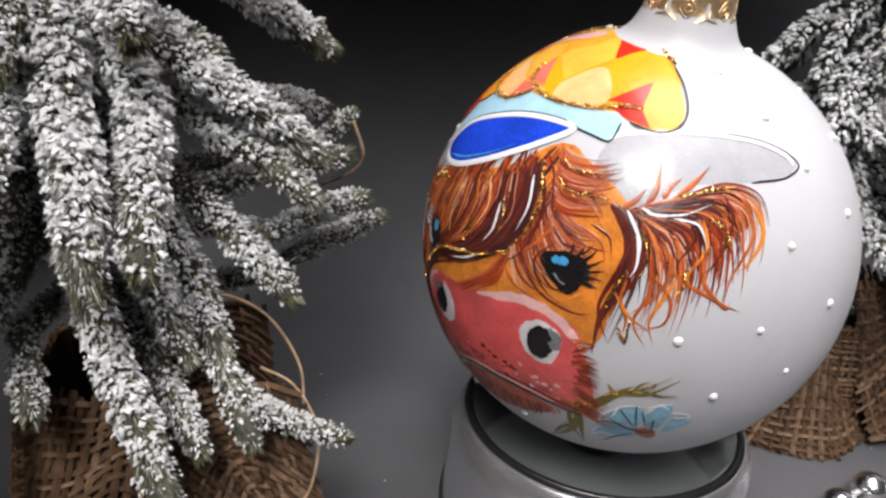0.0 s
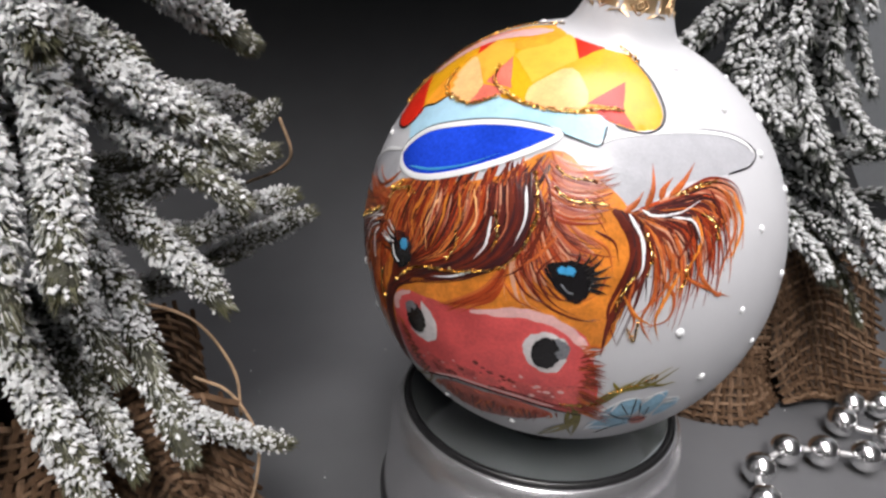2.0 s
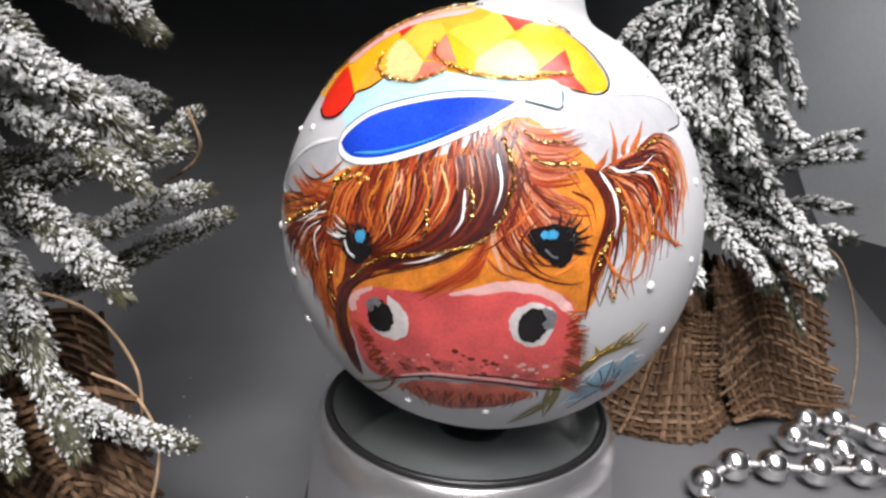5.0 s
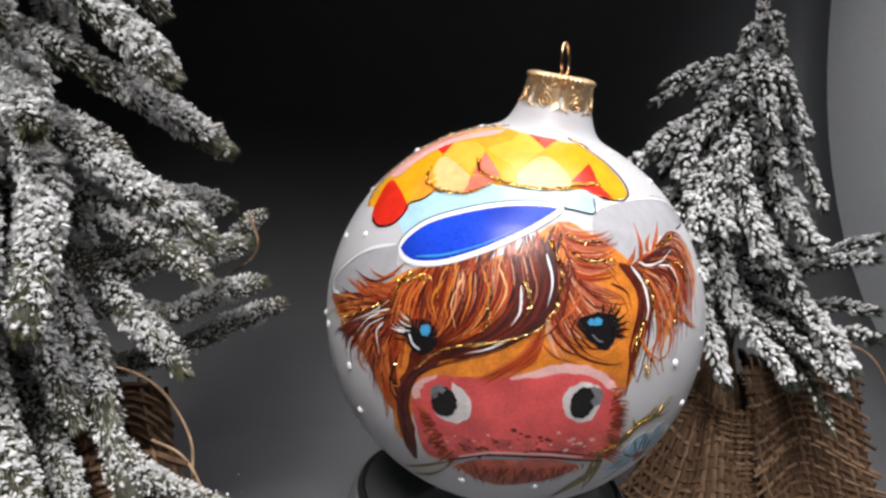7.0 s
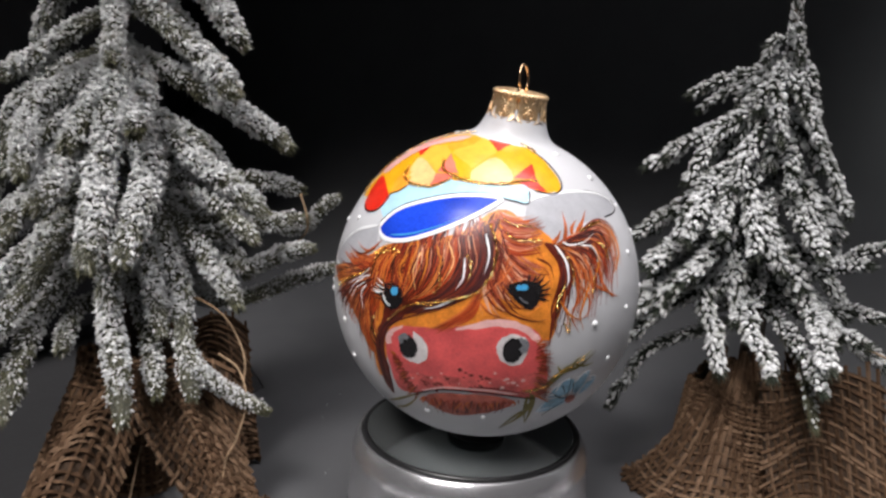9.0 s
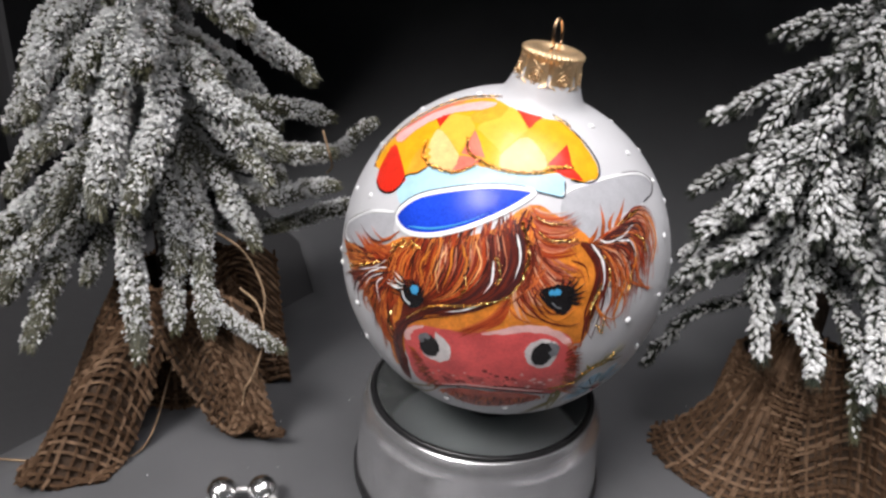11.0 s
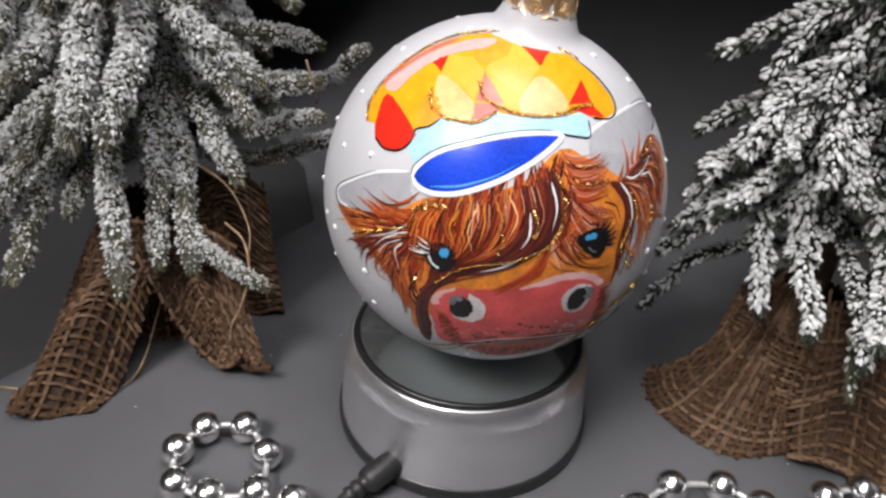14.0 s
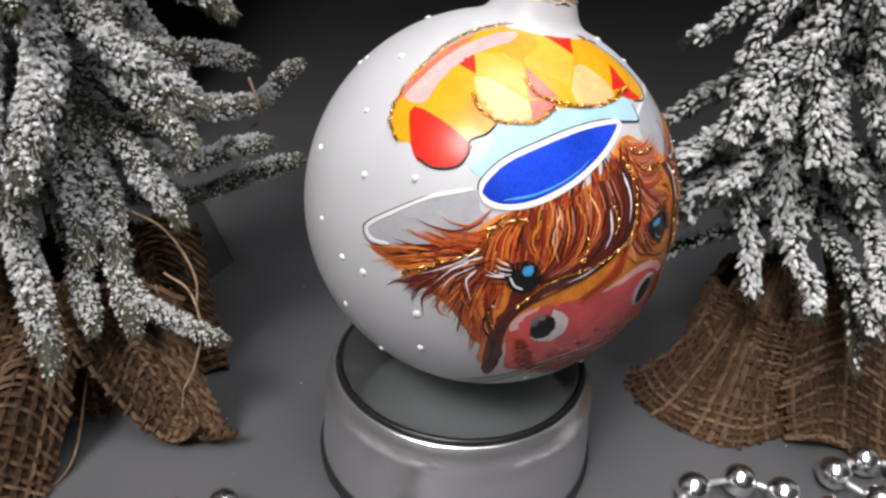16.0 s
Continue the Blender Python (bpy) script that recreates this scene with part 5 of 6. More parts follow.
def crumbs(path, length, k, rs, base, size, snow):
    """Flakes of flock stuck to the needles, thick in drifts and on the upper side, thin at the tip."""
    s, a = rs.random_sample(k), rs.random_sample(k) * 2 * np.pi
    p, t, out = around(path, s, a)
    ph = rs.uniform(0, 6.3, 3)
    drift = 0.36 * np.sin(s * length * 120 + ph[0]) + 0.24 * np.sin(s * length * 310 + ph[1] + a) + 0.20 * np.sin(a * 2 + s * length * 520 + ph[2])
    cover = snow * (0.36 + 0.62 * (out[:, 2] * 0.5 + 0.5) + drift) * (1.22 - 0.5 * s) * (1 - 0.85 * np.clip((s - 0.84) / 0.16, 0, 1))
    keep = rs.random_sample(k) < cover
    p, t, out, s, cover = p[keep], t[keep], out[keep], s[keep], cover[keep]
    k = len(p)
    d, e, g = leaning(t, out, np.radians(rs.uniform(15, 75, k)))
    r = size * (rs.uniform(0.35, 1.0, k) + 0.80 * np.clip(cover, 0, 1.3) * rs.random_sample(k))[:, None, None]
    bl = FLAKE[None] * rs.uniform(0.45, 1.5, (k, 6, 1)) + rs.normal(0, 0.22, (k, 6, 3))
    c = p + out * (base * rs.uniform(0.66, 1.06, k) * (1 - 0.35 * np.clip((s - 0.9) / 0.1, 0, 1)))[:, None]
    V = c[:, None] + r * (bl[..., 0:1] * e[:, None] + bl[..., 1:2] * g[:, None] * 0.75 + bl[..., 2:3] * d[:, None] * 1.35)
    return V.reshape(-1, 3), (FLAKE_F[None] + (np.arange(k) * 6)[:, None, None]).reshape(-1, 3)


def leaflets(path, length, rs, rad, snow):
    """Stubby snow-laden side twigs, set in pairs along a branch like the barbs of a feather."""
    rows = max(6, int(length / 0.00125))
    per = 7
    s = np.repeat((np.arange(rows) + 0.5) / rows, per) + rs.normal(0, 0.25 / rows, rows * per)
    a = np.tile(np.arange(per) * 2 * np.pi / per, rows) + np.repeat(np.arange(rows) % 2, per) * 0.45 + rs.normal(0, 0.22, rows * per)
    s = np.clip(s, 0, 0.985)
    p, t, out = around(path, s, a)
    up = out[:, 2] * 0.5 + 0.5
    keep = rs.random_sample(len(s)) < snow * (0.30 + 0.76 * up) * (1 - 0.5 * np.clip((s - 0.93) / 0.07, 0, 1))
    p, t, out, s = p[keep], t[keep], out[keep], s[keep]
    k = len(p)
    d, e, g = leaning(t, out, np.radians(rs.uniform(26, 52, k)))
    r = rad * 0.155 * rs.uniform(0.6, 1.25, k)[:, None, None]
    bl = BLOB[None] * rs.uniform(0.7, 1.3, (k, 12, 1))
    long = rs.uniform(1.5, 2.5, k)[:, None, None]
    c = p + out * (rad * rs.uniform(0.42, 0.66, k) * (1 - 0.3 * s ** 8))[:, None] + t * rad * 0.1
    V = c[:, None] + r * (bl[..., 0:1] * e[:, None] + bl[..., 1:2] * g[:, None] + bl[..., 2:3] * d[:, None] * long)
    return V.reshape(-1, 3), (BLOB_F[None] + (np.arange(k) * 12)[:, None, None]).reshape(-1, 3)


def sprig(name, parent, path, rad, rs, snow, plush):
    """One flocked branch: a dark twig, its short needles, and the flock that sticks to them."""
    length = np.linalg.norm(np.diff(path, axis=0), axis=1).sum()
    m = max(10, int(length / 0.003))
    x = np.linspace(0, len(path) - 1, m)
    fine = np.stack([np.interp(x, np.arange(len(path)), path[:, c]) for c in range(3)], 1)
    q = np.linspace(0, 1, m)
    blunt = np.sqrt(np.clip(1 - np.clip((q - 0.93) / 0.075, 0, 1) ** 2, 0.04, 1))
    body = rad * (0.60 if plush else 0.28)
    cv, cf = tube(fine, body * blunt, 7)
    cv = np.array(cv)
    ct = np.array([t for f in cf for t in ([(f[0], f[1], f[2]), (f[0], f[2], f[3])] if len(f) == 4 else [(f[0], f[k], f[k + 1]) for k in range(1, len(f) - 1)])])
    V, F, S = [cv], [ct], [np.full(len(ct), 2)]
    count = len(cv)
    nv, nf, s, out, a = needles(fine, int(length * 1000 * (32 if plush else 26)), rs, body * 0.85, rad * (0.50 if plush else 0.9), rad * (0.05 if plush else 0.036), 16, 50)
    drift = 0.30 * np.sin(s * length * 150 + rs.uniform(0, 6.3)) + 0.2 * np.sin(s * length * 390 + a)
    cover = snow * (0.25 + 0.5 * (out[:, 2] * 0.5 + 0.5) + drift) * (1 - 0.8 * np.clip((s - 0.84) / 0.16, 0, 1))
    kind = np.where(rs.random_sample(len(s)) < cover * (0.85 if plush else 0.22), 3, 0)
    V.append(nv), F.append(nf + count), S.append(np.repeat(kind, 3))
    count += len(nv)
    if plush:
        bv, bf = crumbs(fine, length, int(length * 1000 * 46), rs, rad * 0.88, rad * 0.115, snow)
    else:
        bv, bf = leaflets(fine, length, rs, rad, snow)
    V.append(bv), F.append(bf + count), S.append(np.full(len(bf), 1))
    return array_mesh(name, np.vstack(V), np.vstack(F).astype(np.int32), np.concatenate(S).astype(np.int32), [NEEDLE if plush or snow < 0.5 else DARKNEEDLE, FLOCK, MOTTLE if plush else TWIG, FROSTED], parent)


def tree(name, label, x, y, height, boughs, rad, seed, filler, plush):
    """A trunk, the boughs (height at the trunk, bend, tip, thickness, snow) and the branches that fill the rest."""
    rnd = random.Random(seed)
    rs = np.random.RandomState(seed)
    ob = new(name)
    ob.location = (x, y, 0)
    tagged(ob, label, "artificial tree", group="snowy trees")
    v, f = tube([(0, 0, 0.001), (0.0005, 0, height * 0.5), (0, 0, height * 0.985)], [0.0055, 0.004, 0.0012], 10)
    mesh_object("trunk", v, f, BARK, ob)
    foot = np.array([x, y, 0.0])
    plan = [(z, np.array(e) - foot, np.array(t) - foot, k, w) for z, e, t, k, w in boughs] + filler(rnd)
    for z, e, t, k, w in plan:
        path = smooth_line([(0, 0, min(z, height * 0.97)), e * np.array([0.55, 0.55, 0]) + np.array([0, 0, e[2] * 0.45 + min(z, height) * 0.55]), e, (e + t) / 2 + (t - e) * 0.04 + np.array([0, 0, 0.001]), t], 5)
        path[1:-1] += np.array([[rnd.gauss(0, 0.0004) for _ in range(3)] for _ in path[1:-1]])
        sprig("branch", ob, path, rad * k, rs, w, plush)
    sprig("leader", ob, np.array([(0, 0, height * 0.8), (0.0004, 0, height * 0.9), (0, 0.0003, height * 0.96), (0, 0, height)]), rad * 0.7, rs, 1.0, plush)


def spiral(rnd, count, z0, z1, r0, r1, first, last, snow):
    """Drooping branches between two bearings, from the lowest to the top."""
    out = []
    for i in range(count):
        h = (i + 0.5) / count
        a = radians(first + (last - first) * ((i * 0.618 + rnd.uniform(-0.05, 0.05)) % 1.0))
        r = (r0 + (r1 - r0) * h) * rnd.uniform(0.85, 1.1)
        z = z0 + (z1 - z0) * h + rnd.uniform(-0.005, 0.005)
        u = np.array([math.cos(a), math.sin(a), 0])
        drop = r * rnd.uniform(0.15, 0.55)
        out.append((z + drop + r * 0.42, u * r * 0.72 + np.array([0, 0, z + drop]), u * r + np.array([0, 0, z]), rnd.uniform(0.82, 1.1), snow * rnd.uniform(0.75, 1.15)))
    return out


LEFT_LOW = [
    (0.119, (-0.1135, -0.0536, 0.0813), (-0.0910, -0.0700, 0.0430), 1.00, 0.66),
    (0.084, (-0.1094, -0.0411, 0.0659), (-0.0910, -0.0550, 0.0470), 0.85, 0.66),
    (0.114, (-0.1121, -0.0362, 0.0907), (-0.0960, -0.0470, 0.0665), 0.90, 0.74),
    (0.125, (-0.1024, -0.0324, 0.0855), (-0.0820, -0.0480, 0.0460), 0.95, 0.61),
    (0.120, (-0.1023, -0.0249, 0.0978), (-0.0775, -0.0275, 0.0745), 0.90, 0.74),
    (0.097, (-0.1361, -0.0642, 0.0714), (-0.1209, -0.0917, 0.0461), 1.00, 0.49),
    (0.074, (-0.1325, -0.0508, 0.0714), (-0.1210, -0.0680, 0.0620), 0.80, 0.57),
    (0.114, (-0.1325, -0.0719, 0.0817), (-0.1319, -0.0910, 0.0642), 0.90, 0.37),
]
LEFT_MIDDLE = [
    (0.162, (-0.1166, -0.0498, 0.1282), (-0.1040, -0.0700, 0.0930), 1.15, 1.10),
    (0.155, (-0.1067, -0.0391, 0.1235), (-0.0970, -0.0620, 0.0940), 1.15, 1.15),
    (0.148, (-0.1292, -0.0656, 0.1182), (-0.1269, -0.0846, 0.0993), 0.90, 0.70),
    (0.127, (-0.1264, -0.0555, 0.1236), (-0.1169, -0.0783, 0.1124), 0.95, 0.95),
    (0.089, (-0.0915, -0.0069, 0.0840), (-0.0670, 0.0036, 0.0927), 0.80, 0.70),
    (0.072, (-0.0990, -0.0037, 0.0681), (-0.0650, 0.0170, 0.0830), 0.80, 0.65),
    (0.134, (-0.0974, -0.0236, 0.1154), (-0.0730, -0.0240, 0.0990), 0.90, 0.80),
    (0.098, (-0.1100, -0.0120, 0.0949), (-0.0730, 0.0080, 0.1030), 0.90, 0.70),
]
LEFT_HIGH = [
    (0.149, (-0.0969, -0.0279, 0.1273), (-0.0735, -0.0180, 0.1085), 1.00, 0.90),
    (0.121, (-0.1049, -0.0009, 0.1170), (-0.0820, 0.0180, 0.1125), 0.90, 0.70),
    (0.101, (-0.0910, 0.0276, 0.0941), (-0.0800, 0.0410, 0.1070), 0.75, 0.60),
    (0.164, (-0.0997, -0.0089, 0.1466), (-0.0765, 0.0020, 0.1305), 1.00, 0.95),
    (0.162, (-0.1420, -0.0563, 0.1399), (-0.1238, -0.0760, 0.1219), 0.90, 0.90),
    (0.160, (-0.1275, -0.0432, 0.1452), (-0.1240, -0.0580, 0.1300), 1.00, 1.00),
    (0.166, (-0.1124, -0.0355, 0.1510), (-0.1008, -0.0507, 0.1366), 1.15, 1.10),
    (0.140, (-0.1116, -0.0245, 0.1379), (-0.0940, -0.0240, 0.1301), 0.90, 0.70),
]
RIGHT_LOW = [
    (0.100, (0.0728, 0.0622, 0.0864), (0.0834, 0.0495, 0.0570), 1.10, 1.20),
    (0.090, (0.0904, 0.0572, 0.0763), (0.1010, 0.0380, 0.0620), 1.00, 1.15),
    (0.097, (0.1111, 0.0583, 0.0822), (0.1180, 0.0350, 0.0690), 1.10, 1.20),
    (0.079, (0.1096, 0.0546, 0.0633), (0.1166, 0.0396, 0.0460), 0.70, 0.30),
    (0.076, (0.1068, 0.0553, 0.0722), (0.1170, 0.0330, 0.0610), 0.80, 0.90),
    (0.089, (0.0600, 0.0702, 0.0742), (0.0437, 0.0606, 0.0575), 0.90, 0.80),
    (0.069, (0.0537, 0.0733, 0.0530), (0.0402, 0.0678, 0.0269), 0.80, 0.70),
    (0.080, (0.1190, 0.0538, 0.0756), (0.1280, 0.0420, 0.0780), 0.75, 0.80),
]
RIGHT_MIDDLE = [
    (0.102, (0.1163, 0.0697, 0.0991), (0.1310, 0.0580, 0.1090), 0.80, 1.10),
    (0.097, (0.1085, 0.0675, 0.0943), (0.1250, 0.0460, 0.1040), 0.85, 1.10),
    (0.085, (0.1187, 0.0696, 0.0814), (0.1340, 0.0585, 0.0830), 0.80, 0.80),
    (0.127, (0.1016, 0.0669, 0.1157), (0.1109, 0.0537, 0.1036), 0.95, 1.00),
    (0.106, (0.0835, 0.0666, 0.0945), (0.0860, 0.0600, 0.0790), 1.00, 1.15),
    (0.125, (0.0899, 0.0625, 0.1134), (0.0990, 0.0580, 0.0970), 1.10, 1.20),
    (0.137, (0.0840, 0.0629, 0.1252), (0.0895, 0.0511, 0.1024), 1.00, 1.10),
    (0.138, (0.0784, 0.0643, 0.1257), (0.0773, 0.0518, 0.1122), 1.00, 1.10),
]
RIGHT_SIDE = [
    (0.101, (0.0616, 0.0687, 0.0856), (0.0471, 0.0590, 0.0693), 0.90, 0.90),
    (0.116, (0.0664, 0.0689, 0.1020), (0.0527, 0.0581, 0.0898), 0.90, 1.00),
    (0.128, (0.0613, 0.0805, 0.1146), (0.0429, 0.0754, 0.0992), 0.90, 1.00),
    (0.156, (0.0642, 0.0793, 0.1427), (0.0520, 0.0750, 0.1300), 0.85, 0.80),
    (0.143, (0.0626, 0.0727, 0.1401), (0.0465, 0.0638, 0.1288), 0.90, 0.80),
    (0.138, (0.0712, 0.0607, 0.1236), (0.0667, 0.0459, 0.1055), 1.00, 1.00),
    (0.118, (0.0740, 0.0609, 0.1142), (0.0781, 0.0451, 0.1093), 1.00, 1.10),
]
RIGHT_HIGH = [
    (0.168, (0.0832, 0.0822, 0.1611), (0.0765, 0.0790, 0.1400), 1.00, 1.10),
    (0.164, (0.0759, 0.0973, 0.1622), (0.0590, 0.1060, 0.1510), 0.80, 0.90),
    (0.168, (0.0769, 0.0839, 0.1664), (0.0579, 0.0775, 0.1571), 0.80, 0.90),
    (0.146, (0.1071, 0.0817, 0.1374), (0.1190, 0.0760, 0.1160), 0.85, 1.00),
    (0.172, (0.0888, 0.0681, 0.1620), (0.0930, 0.0630, 0.1423), 0.90, 1.10),
    (0.171, (0.0963, 0.0702, 0.1614), (0.1058, 0.0670, 0.1422), 0.80, 1.10),
    (0.183, (0.0933, 0.0777, 0.1823), (0.0960, 0.0756, 0.1714), 0.70, 1.00),
    (0.179, (0.0864, 0.0792, 0.1782), (0.0839, 0.0776, 0.1711), 0.70, 1.00),
]
tree("snowy_tree", "large artificial fir with drooping snow-flocked branches, burlap at its foot", -0.134, -0.025, 0.285, LEFT_LOW + LEFT_MIDDLE + LEFT_HIGH, 0.0053, 11,
     lambda rnd: spiral(rnd, 22, 0.046, 0.130, 0.062, 0.046, 62, 258, 0.8) + spiral(rnd, 24, 0.146, 0.258, 0.050, 0.016, 0, 360, 0.95), True)
# a short green side shoot low on the large fir
sprig("branch", bpy.data.objects["snowy_tree"], smooth_line([(0.049, -0.020, 0.058), (0.058, -0.014, 0.048), (0.0715, -0.0055, 0.0385)], 6), 0.0037, np.random.RandomState(5), 0.55, True)
tree("snowy_tree", "small artificial fir thickly flocked white, burlap at its foot", 0.092, 0.089, 0.194, RIGHT_LOW + RIGHT_MIDDLE + RIGHT_SIDE + RIGHT_HIGH, 0.0049, 23,
     lambda rnd: spiral(rnd, 26, 0.046, 0.165, 0.050, 0.014, 10, 190, 1.0) + spiral(rnd, 22, 0.070, 0.168, 0.036, 0.013, 165, 320, 1.0)
     + spiral(rnd, 10, 0.064, 0.132, 0.052, 0.038, 178, 250, 0.95), False)


# ---- burlap ----
def weave(bag, surface, nu, nv, samples, rnd, radius=0.00074, fray=0.0):
    """A woven cloth over surface(u, v): threads that pass over and under one another."""
    def normal(u, v):
        e = 1e-3
        a = surface(min(1, u + e), v) - surface(max(0, u - e), v)
        b = surface(u, min(1, v + e)) - surface(u, max(0, v - e))
        c = np.cross(a, b)
        return c / (np.linalg.norm(c) + 1e-12)

    for way, count, other in ((0, nu, nv), (1, nv, nu)):
        for i in range(count):
            s = (i + 0.5 + rnd.uniform(-0.22, 0.22)) / count
            lo, hi = -fray * rnd.random(), 1 + fray * rnd.random()
            pts = []
            for k in range(samples + 1):
                t = lo + (hi - lo) * k / samples
                tc = min(1.0, max(0.0, t))
                u, v = (s, tc) if way == 0 else (tc, s)
                p = surface(u, v)
                if t != tc:
                    p2 = surface(u, tc - 0.05 if t > 1 else 0.05) if way == 0 else surface(tc - 0.05 if t > 1 else 0.05, v)
                    p = p + (p - p2) * abs(t - tc) / 0.05
                wob = math.sin(math.pi * (tc * other + i)) * radius * 0.7 * (1 if way == 0 else -1)
                pts.append(p + normal(u, v) * wob)
            r = radius * rnd.uniform(0.75, 1.3)
            vv, ff = tube(np.array(pts), r, 4, False)
            bag.add(vv, ff)


def gap_sheet(surface, n=18):
    v = [surface(i / n, j / n) for i in range(n + 1) for j in range(n + 1)]
    f = [(i * (n + 1) + j, i * (n + 1) + j + 1, (i + 1) * (n + 1) + j + 1, (i + 1) * (n + 1) + j) for i in range(n) for j in range(n)]
    return v, f


def burlap(name, label, surface, nu, nv, samples, seed, fray=0.03, gap_shade=None):
    rnd = random.Random(seed)
    bag = Bag()
    weave(bag, surface, nu, nv, samples, rnd, fray=fray)
    top = new(name)
    tagged(top, label, "burlap")
    tagged(bag.make("threads", JUTE, top, "", smooth=False), kind="stuff")
    # added sheet just under the threads, coloured dark so the holes look shaded
    if gap_shade:
        v, f = gap_sheet(gap_shade)
        mesh_object("gap_shade", v, f, JUTE_GAP, top)
    return top


def flap(root, tip, w0, w1, sag, curl, twist=0.0, wave=0.005, arch=0.010, round_end=0.0, across=None):
    """A strip of cloth from the trunk down to the sheet; its end curls up."""
    a, b = np.array(root, float), np.array(tip, float)
    d = b - a
    flat = np.array([d[0], d[1], 0]) / math.hypot(d[0], d[1])
    side = np.array([-flat[1], flat[0], 0]) if across is None else np.array([math.cos(radians(across)), math.sin(radians(across)), 0])

    def surface(u, v):
        c = a + d * v * (1 - round_end * (2 * u - 1) ** 2)
        z = a[2] + (b[2] - a[2]) * (1 - (1 - v) ** sag)
        z += curl * max(0.0, (v - 0.8) / 0.2) ** 2
        w = w0 + (w1 - w0) * v
        s = (u - 0.5) * w
        z2 = wave * math.sin(u * 7 + v * 5 + twist) + arch * (1 - (2 * u - 1) ** 2) * math.sin(math.pi * min(1.0, v * 1.05)) - 0.3 * arch * (2 * u - 1) ** 2
        p = c + side * s + flat * (0.004 * math.sin(u * 5 + twist))
        return np.array([p[0], p[1], max(0.0012, z + z2)])
    return surface


def fan(x, y, first, last, reach, h, seed):
    """Gathered cloth that spreads over the sheet from the trunk between two bearings."""
    def surface(u, v):
        a = radians(first + (last - first) * u)
        r = np.interp(u, np.linspace(0, 1, len(reach)), reach) * (0.22 + 0.78 * v)
        r *= 1 + 0.03 * math.sin(9 * u + seed)
        z = 0.0014 + h * (1 - v) ** 1.75 + 0.0030 * (1 - v) * math.sin(13 * u + seed) + 0.0022 * v * math.sin(math.pi * u) * math.sin(math.pi * v)
        return np.array([x + r * math.cos(a), y + r * math.sin(a), z])
    return surface


def bag_foot(x, y, r0, r1, h, seed):
    """The sacking gathered round the foot of a trunk."""
    def surface(u, v):
        a = 2 * math.pi * u
        r = r0 + (r1 - r0) * v
        r *= 1 + 0.10 * math.sin(5 * a + seed) * (1 - v * 0.5) + 0.05 * math.sin(9 * a + 2 * seed)
        return np.array([x + r * math.cos(a), y + r * math.sin(a), 0.0012 + h * v + 0.002 * math.sin(3 * a + seed)])
    return surface


def inset(surface, d):
    return lambda u, v: surface(u, v) - np.array([0, 0, d])


burlap("burlap_wrap", "brown woven burlap gathered round the tree's foot", bag_foot(-0.128, -0.022, 0.030, 0.024, 0.048, 1.0), 74, 24, 90, 3, gap_shade=bag_foot(-0.128, -0.022, 0.0285, 0.0225, 0.048, 1.0))
burlap("burlap_wrap", "brown woven burlap gathered round the tree's foot", bag_foot(0.092, 0.088, 0.028, 0.022, 0.040, 2.3), 66, 20, 80, 4, gap_shade=bag_foot(0.092, 0.088, 0.0265, 0.0205, 0.040, 2.3))
for root, tip, w0, w1, sag, curl, tw, across, nu, nv, seed in (
        ((-0.120, -0.044, 0.054), (-0.106, -0.103, 0.002), 0.026, 0.031, 1.35, 0.000, 0.4, 18, 12, 26, 31),
        ((-0.098, -0.045, 0.056), (-0.063, -0.040, 0.003), 0.044, 0.016, 1.6, 0.006, 2.0, 28, 15, 23, 32),
        ((-0.104, -0.016, 0.062), (-0.093, -0.012, 0.002), 0.026, 0.014, 1.4, 0.0, 3.0, 58, 9, 24, 33)):
    s = flap(root, tip, w0, w1, sag, curl, tw, 0.003, 0.010, 0.12, across)
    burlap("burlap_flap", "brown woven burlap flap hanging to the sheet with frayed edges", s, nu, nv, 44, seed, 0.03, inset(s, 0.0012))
for root, tip, w0, w1, sag, curl, tw, across, bow, nu, nv, seed in (
        ((0.116, 0.076, 0.056), (0.131, 0.054, 0.002), 0.044, 0.042, 1.4, 0.003, 2.2, 6, 0.10, 15, 20, 42),
        ((0.112, 0.094, 0.050), (0.150, 0.092, 0.002), 0.036, 0.046, 1.8, 0.0, 0.2, 95, 0.25, 17, 17, 43)):
    s = flap(root, tip, w0, w1, sag, curl, tw, 0.002, 0.005, bow, across)
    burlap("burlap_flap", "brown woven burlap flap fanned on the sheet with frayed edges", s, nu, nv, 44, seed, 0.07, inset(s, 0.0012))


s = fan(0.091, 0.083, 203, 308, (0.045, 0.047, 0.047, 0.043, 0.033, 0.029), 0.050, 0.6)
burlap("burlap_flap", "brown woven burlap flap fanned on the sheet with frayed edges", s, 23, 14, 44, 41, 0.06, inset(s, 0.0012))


def twine(points, label):
    v, f = tube(smooth_line(points, 8), 0.00042, 6)
    tagged(mesh_object("twine", v, f, TWINE), label, "twine")


twine([(-0.104, -0.032, 0.076), (-0.0942, -0.0298, 0.0757), (-0.0849, -0.0262, 0.0690), (-0.0775, -0.0255, 0.0560), (-0.0755, -0.0285, 0.0450)], "thin loose jute twine looping from the tree's foot")
twine([(-0.0865, -0.0290, 0.0560), (-0.0780, -0.0280, 0.0510), (-0.0705, -0.0330, 0.0420), (-0.0705, -0.0385, 0.0300), (-0.0738, -0.0404, 0.0220), (-0.0750, -0.0420, 0.0100)], "thin loose jute twine looping down over the burlap")
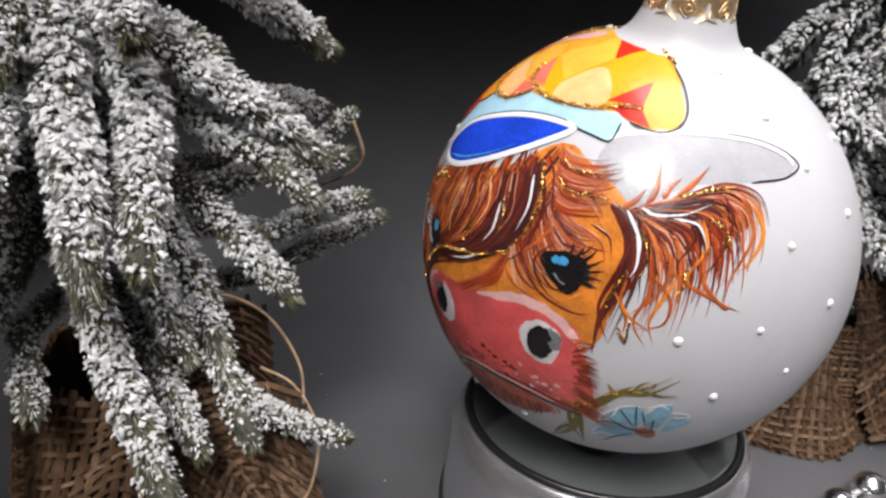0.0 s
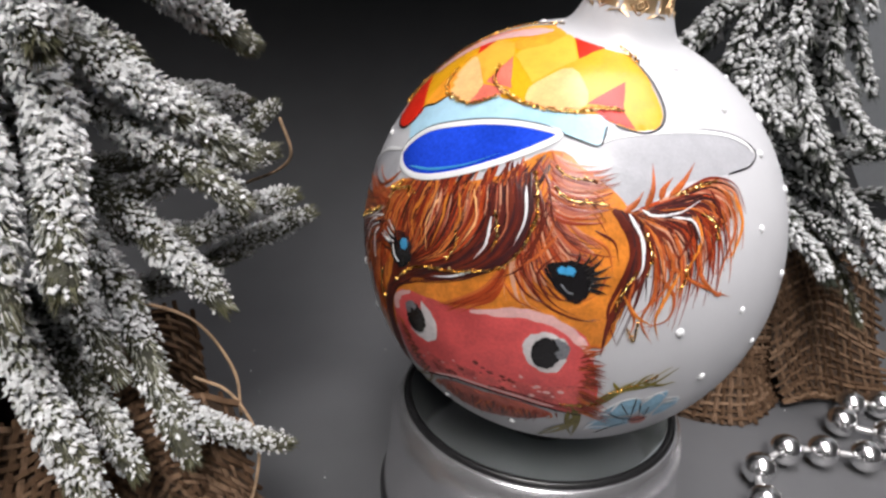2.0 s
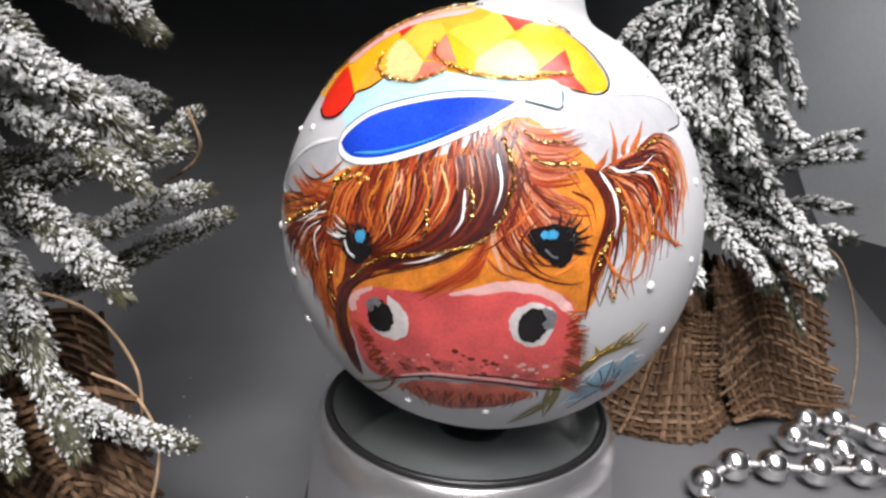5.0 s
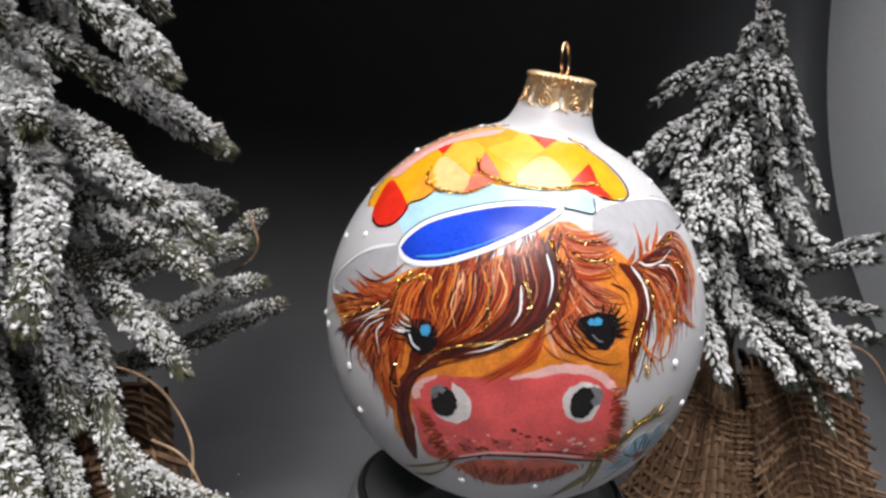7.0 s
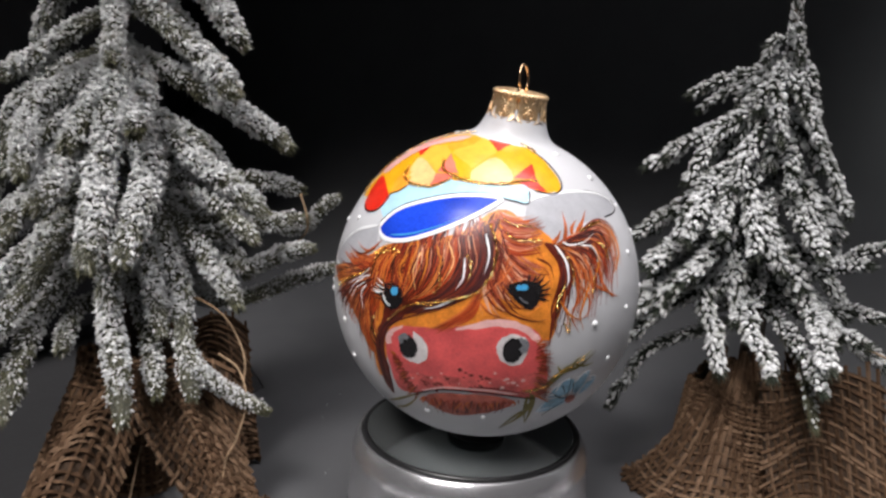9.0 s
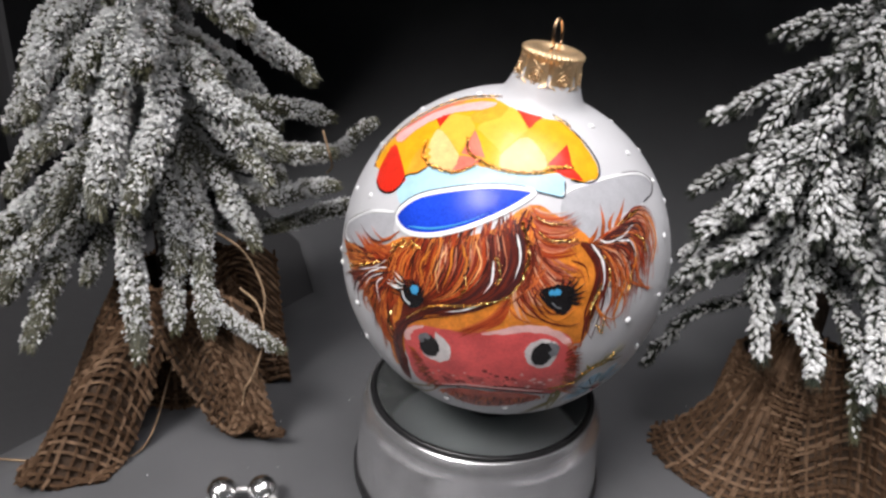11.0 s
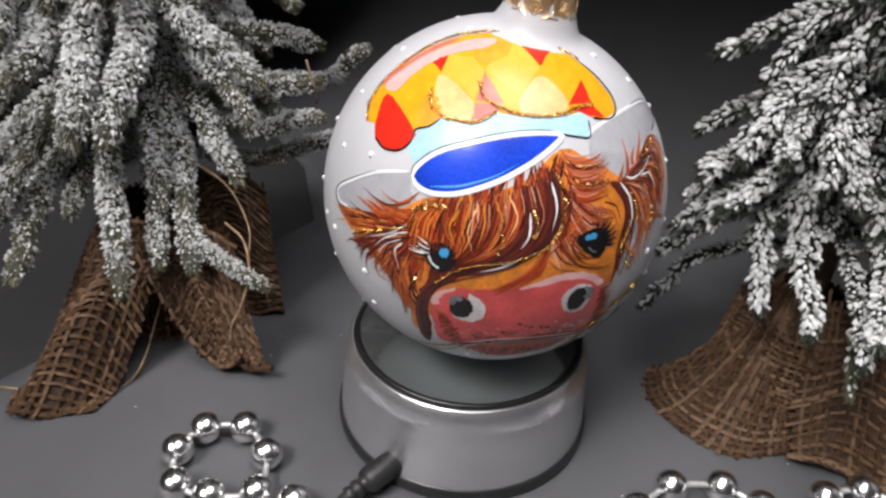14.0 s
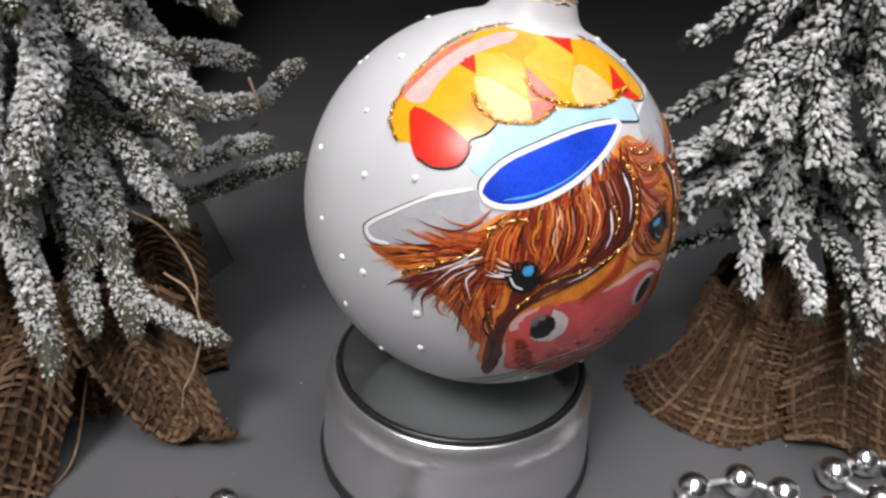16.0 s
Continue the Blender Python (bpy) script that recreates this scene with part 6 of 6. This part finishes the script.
twine([(-0.110, -0.045, 0.020), (-0.098, -0.070, 0.001), (-0.112, -0.090, 0.0008), (-0.150, -0.115, 0.0008)], "thin loose jute twine lying on the grey sheet")
twine([(0.132, 0.080, 0.066), (0.143, 0.075, 0.062), (0.153, 0.075, 0.046), (0.160, 0.074, 0.022), (0.160, 0.070, 0.001)], "thin jute twine hanging beside the tree's foot")
twine([(-0.0702, -0.0005, 0.1142), (-0.0675, 0.0, 0.1054), (-0.0720, 0.006, 0.0985), (-0.0828, 0.015, 0.0910)], "dry curled brown stalk among the snowy branches")


# ---- bead garlands ----
def garland(places, label, closed=False):
    ob = new("bead_garland")
    tagged(ob, label, "bead garland", group="silver bead garlands")
    r = 0.0054
    prof = [(max(1e-5, r * math.sin(radians(a))), r - r * math.cos(radians(a))) for a in np.linspace(0, 180, 25)]
    v, f = lathe(prof, 32)
    base = None
    for x, y in places:
        if base is None:
            base = b = mesh_object("bead", v, f, CHROME, ob)
        else:
            b = new("bead", base.data)
            b.parent = ob
        b.location = (x, y, 0.0002)
    pts = [(x, y, 0.0055) for x, y in places]
    v, f = tube(smooth_line(pts, 6, closed), 0.0011, 6)
    mesh_object("string", v, f, STRING, ob)


garland([(-0.0435, -0.061), (-0.0535, -0.070), (-0.0525, -0.082), (-0.041, -0.091), (-0.0295, -0.087), (-0.0195, -0.077), (-0.0290, -0.0645)],
        "small loop of shiny silver beads lying on the sheet", True)
garland([(-0.0195, -0.077 + 0.0005), (-0.008, -0.072), (0.003, -0.078), (0.012, -0.088), (0.024, -0.094)][1:], "shiny silver beads lying on the sheet")
garland([(0.079, -0.043), (0.077, -0.031), (0.077, -0.0185), (0.0765, -0.005), (0.081, 0.0105), (0.094, 0.021), (0.107, 0.0215), (0.121, 0.020), (0.137, 0.021), (0.150, 0.018), (0.163, 0.014)],
        "string of shiny silver beads curving over the sheet")
garland([(0.135, 0.032), (0.122, 0.039), (0.131, 0.050), (0.143, 0.051), (0.155, 0.042), (0.168, 0.038)], "string of shiny silver beads curving over the sheet")


# ---- snow flecks ----
def snow_flecks(count=46):
    """Crumbs of flock fallen from the trees."""
    rnd = random.Random(77)
    bag = Bag()
    while count:
        x, y = rnd.uniform(-0.11, 0.16), rnd.uniform(-0.12, 0.09)
        if math.hypot(x, y) < 0.050:
            continue
        r = rnd.uniform(0.0001, 0.00034)
        c = np.array([x, y, 0.0003])
        bag.add([c + np.array(p) * r * rnd.uniform(0.7, 1.4) for p in ((1, 0, 0), (0, 1, 0), (-1, 0, 0), (0, -1, 0), (0, 0, 1), (0, 0, -0.6))],
                [(0, 1, 4), (1, 2, 4), (2, 3, 4), (3, 0, 4), (1, 0, 5), (2, 1, 5), (3, 2, 5), (0, 3, 5)])
        count -= 1
    tagged(bag.make("snow_flecks", FLOCK, None, "", smooth=False), "tiny white crumbs of flock scattered on the grey sheet", "snow flecks", kind="stuff")


snow_flecks()


# ---- movement ----
def motions():
    """The platter turns once a minute and carries the ball."""
    turns = [(0.0, -42.8), (2.0, -30.4), (4.2, -17.0), (6.3, -4.4), (8.2, 8.0), (10.3, 20.4), (12.0, 30.6), (14.0, 42.4), (16.0, 53.1)]
    walk(ornament, [(t, pose(0, 0, 0, 0, 0, a)) for t, a in turns])
    walk(PLATTER, [(t, pose(0, 0, 0, 0, 0, a)) for t, a in turns])


motions()
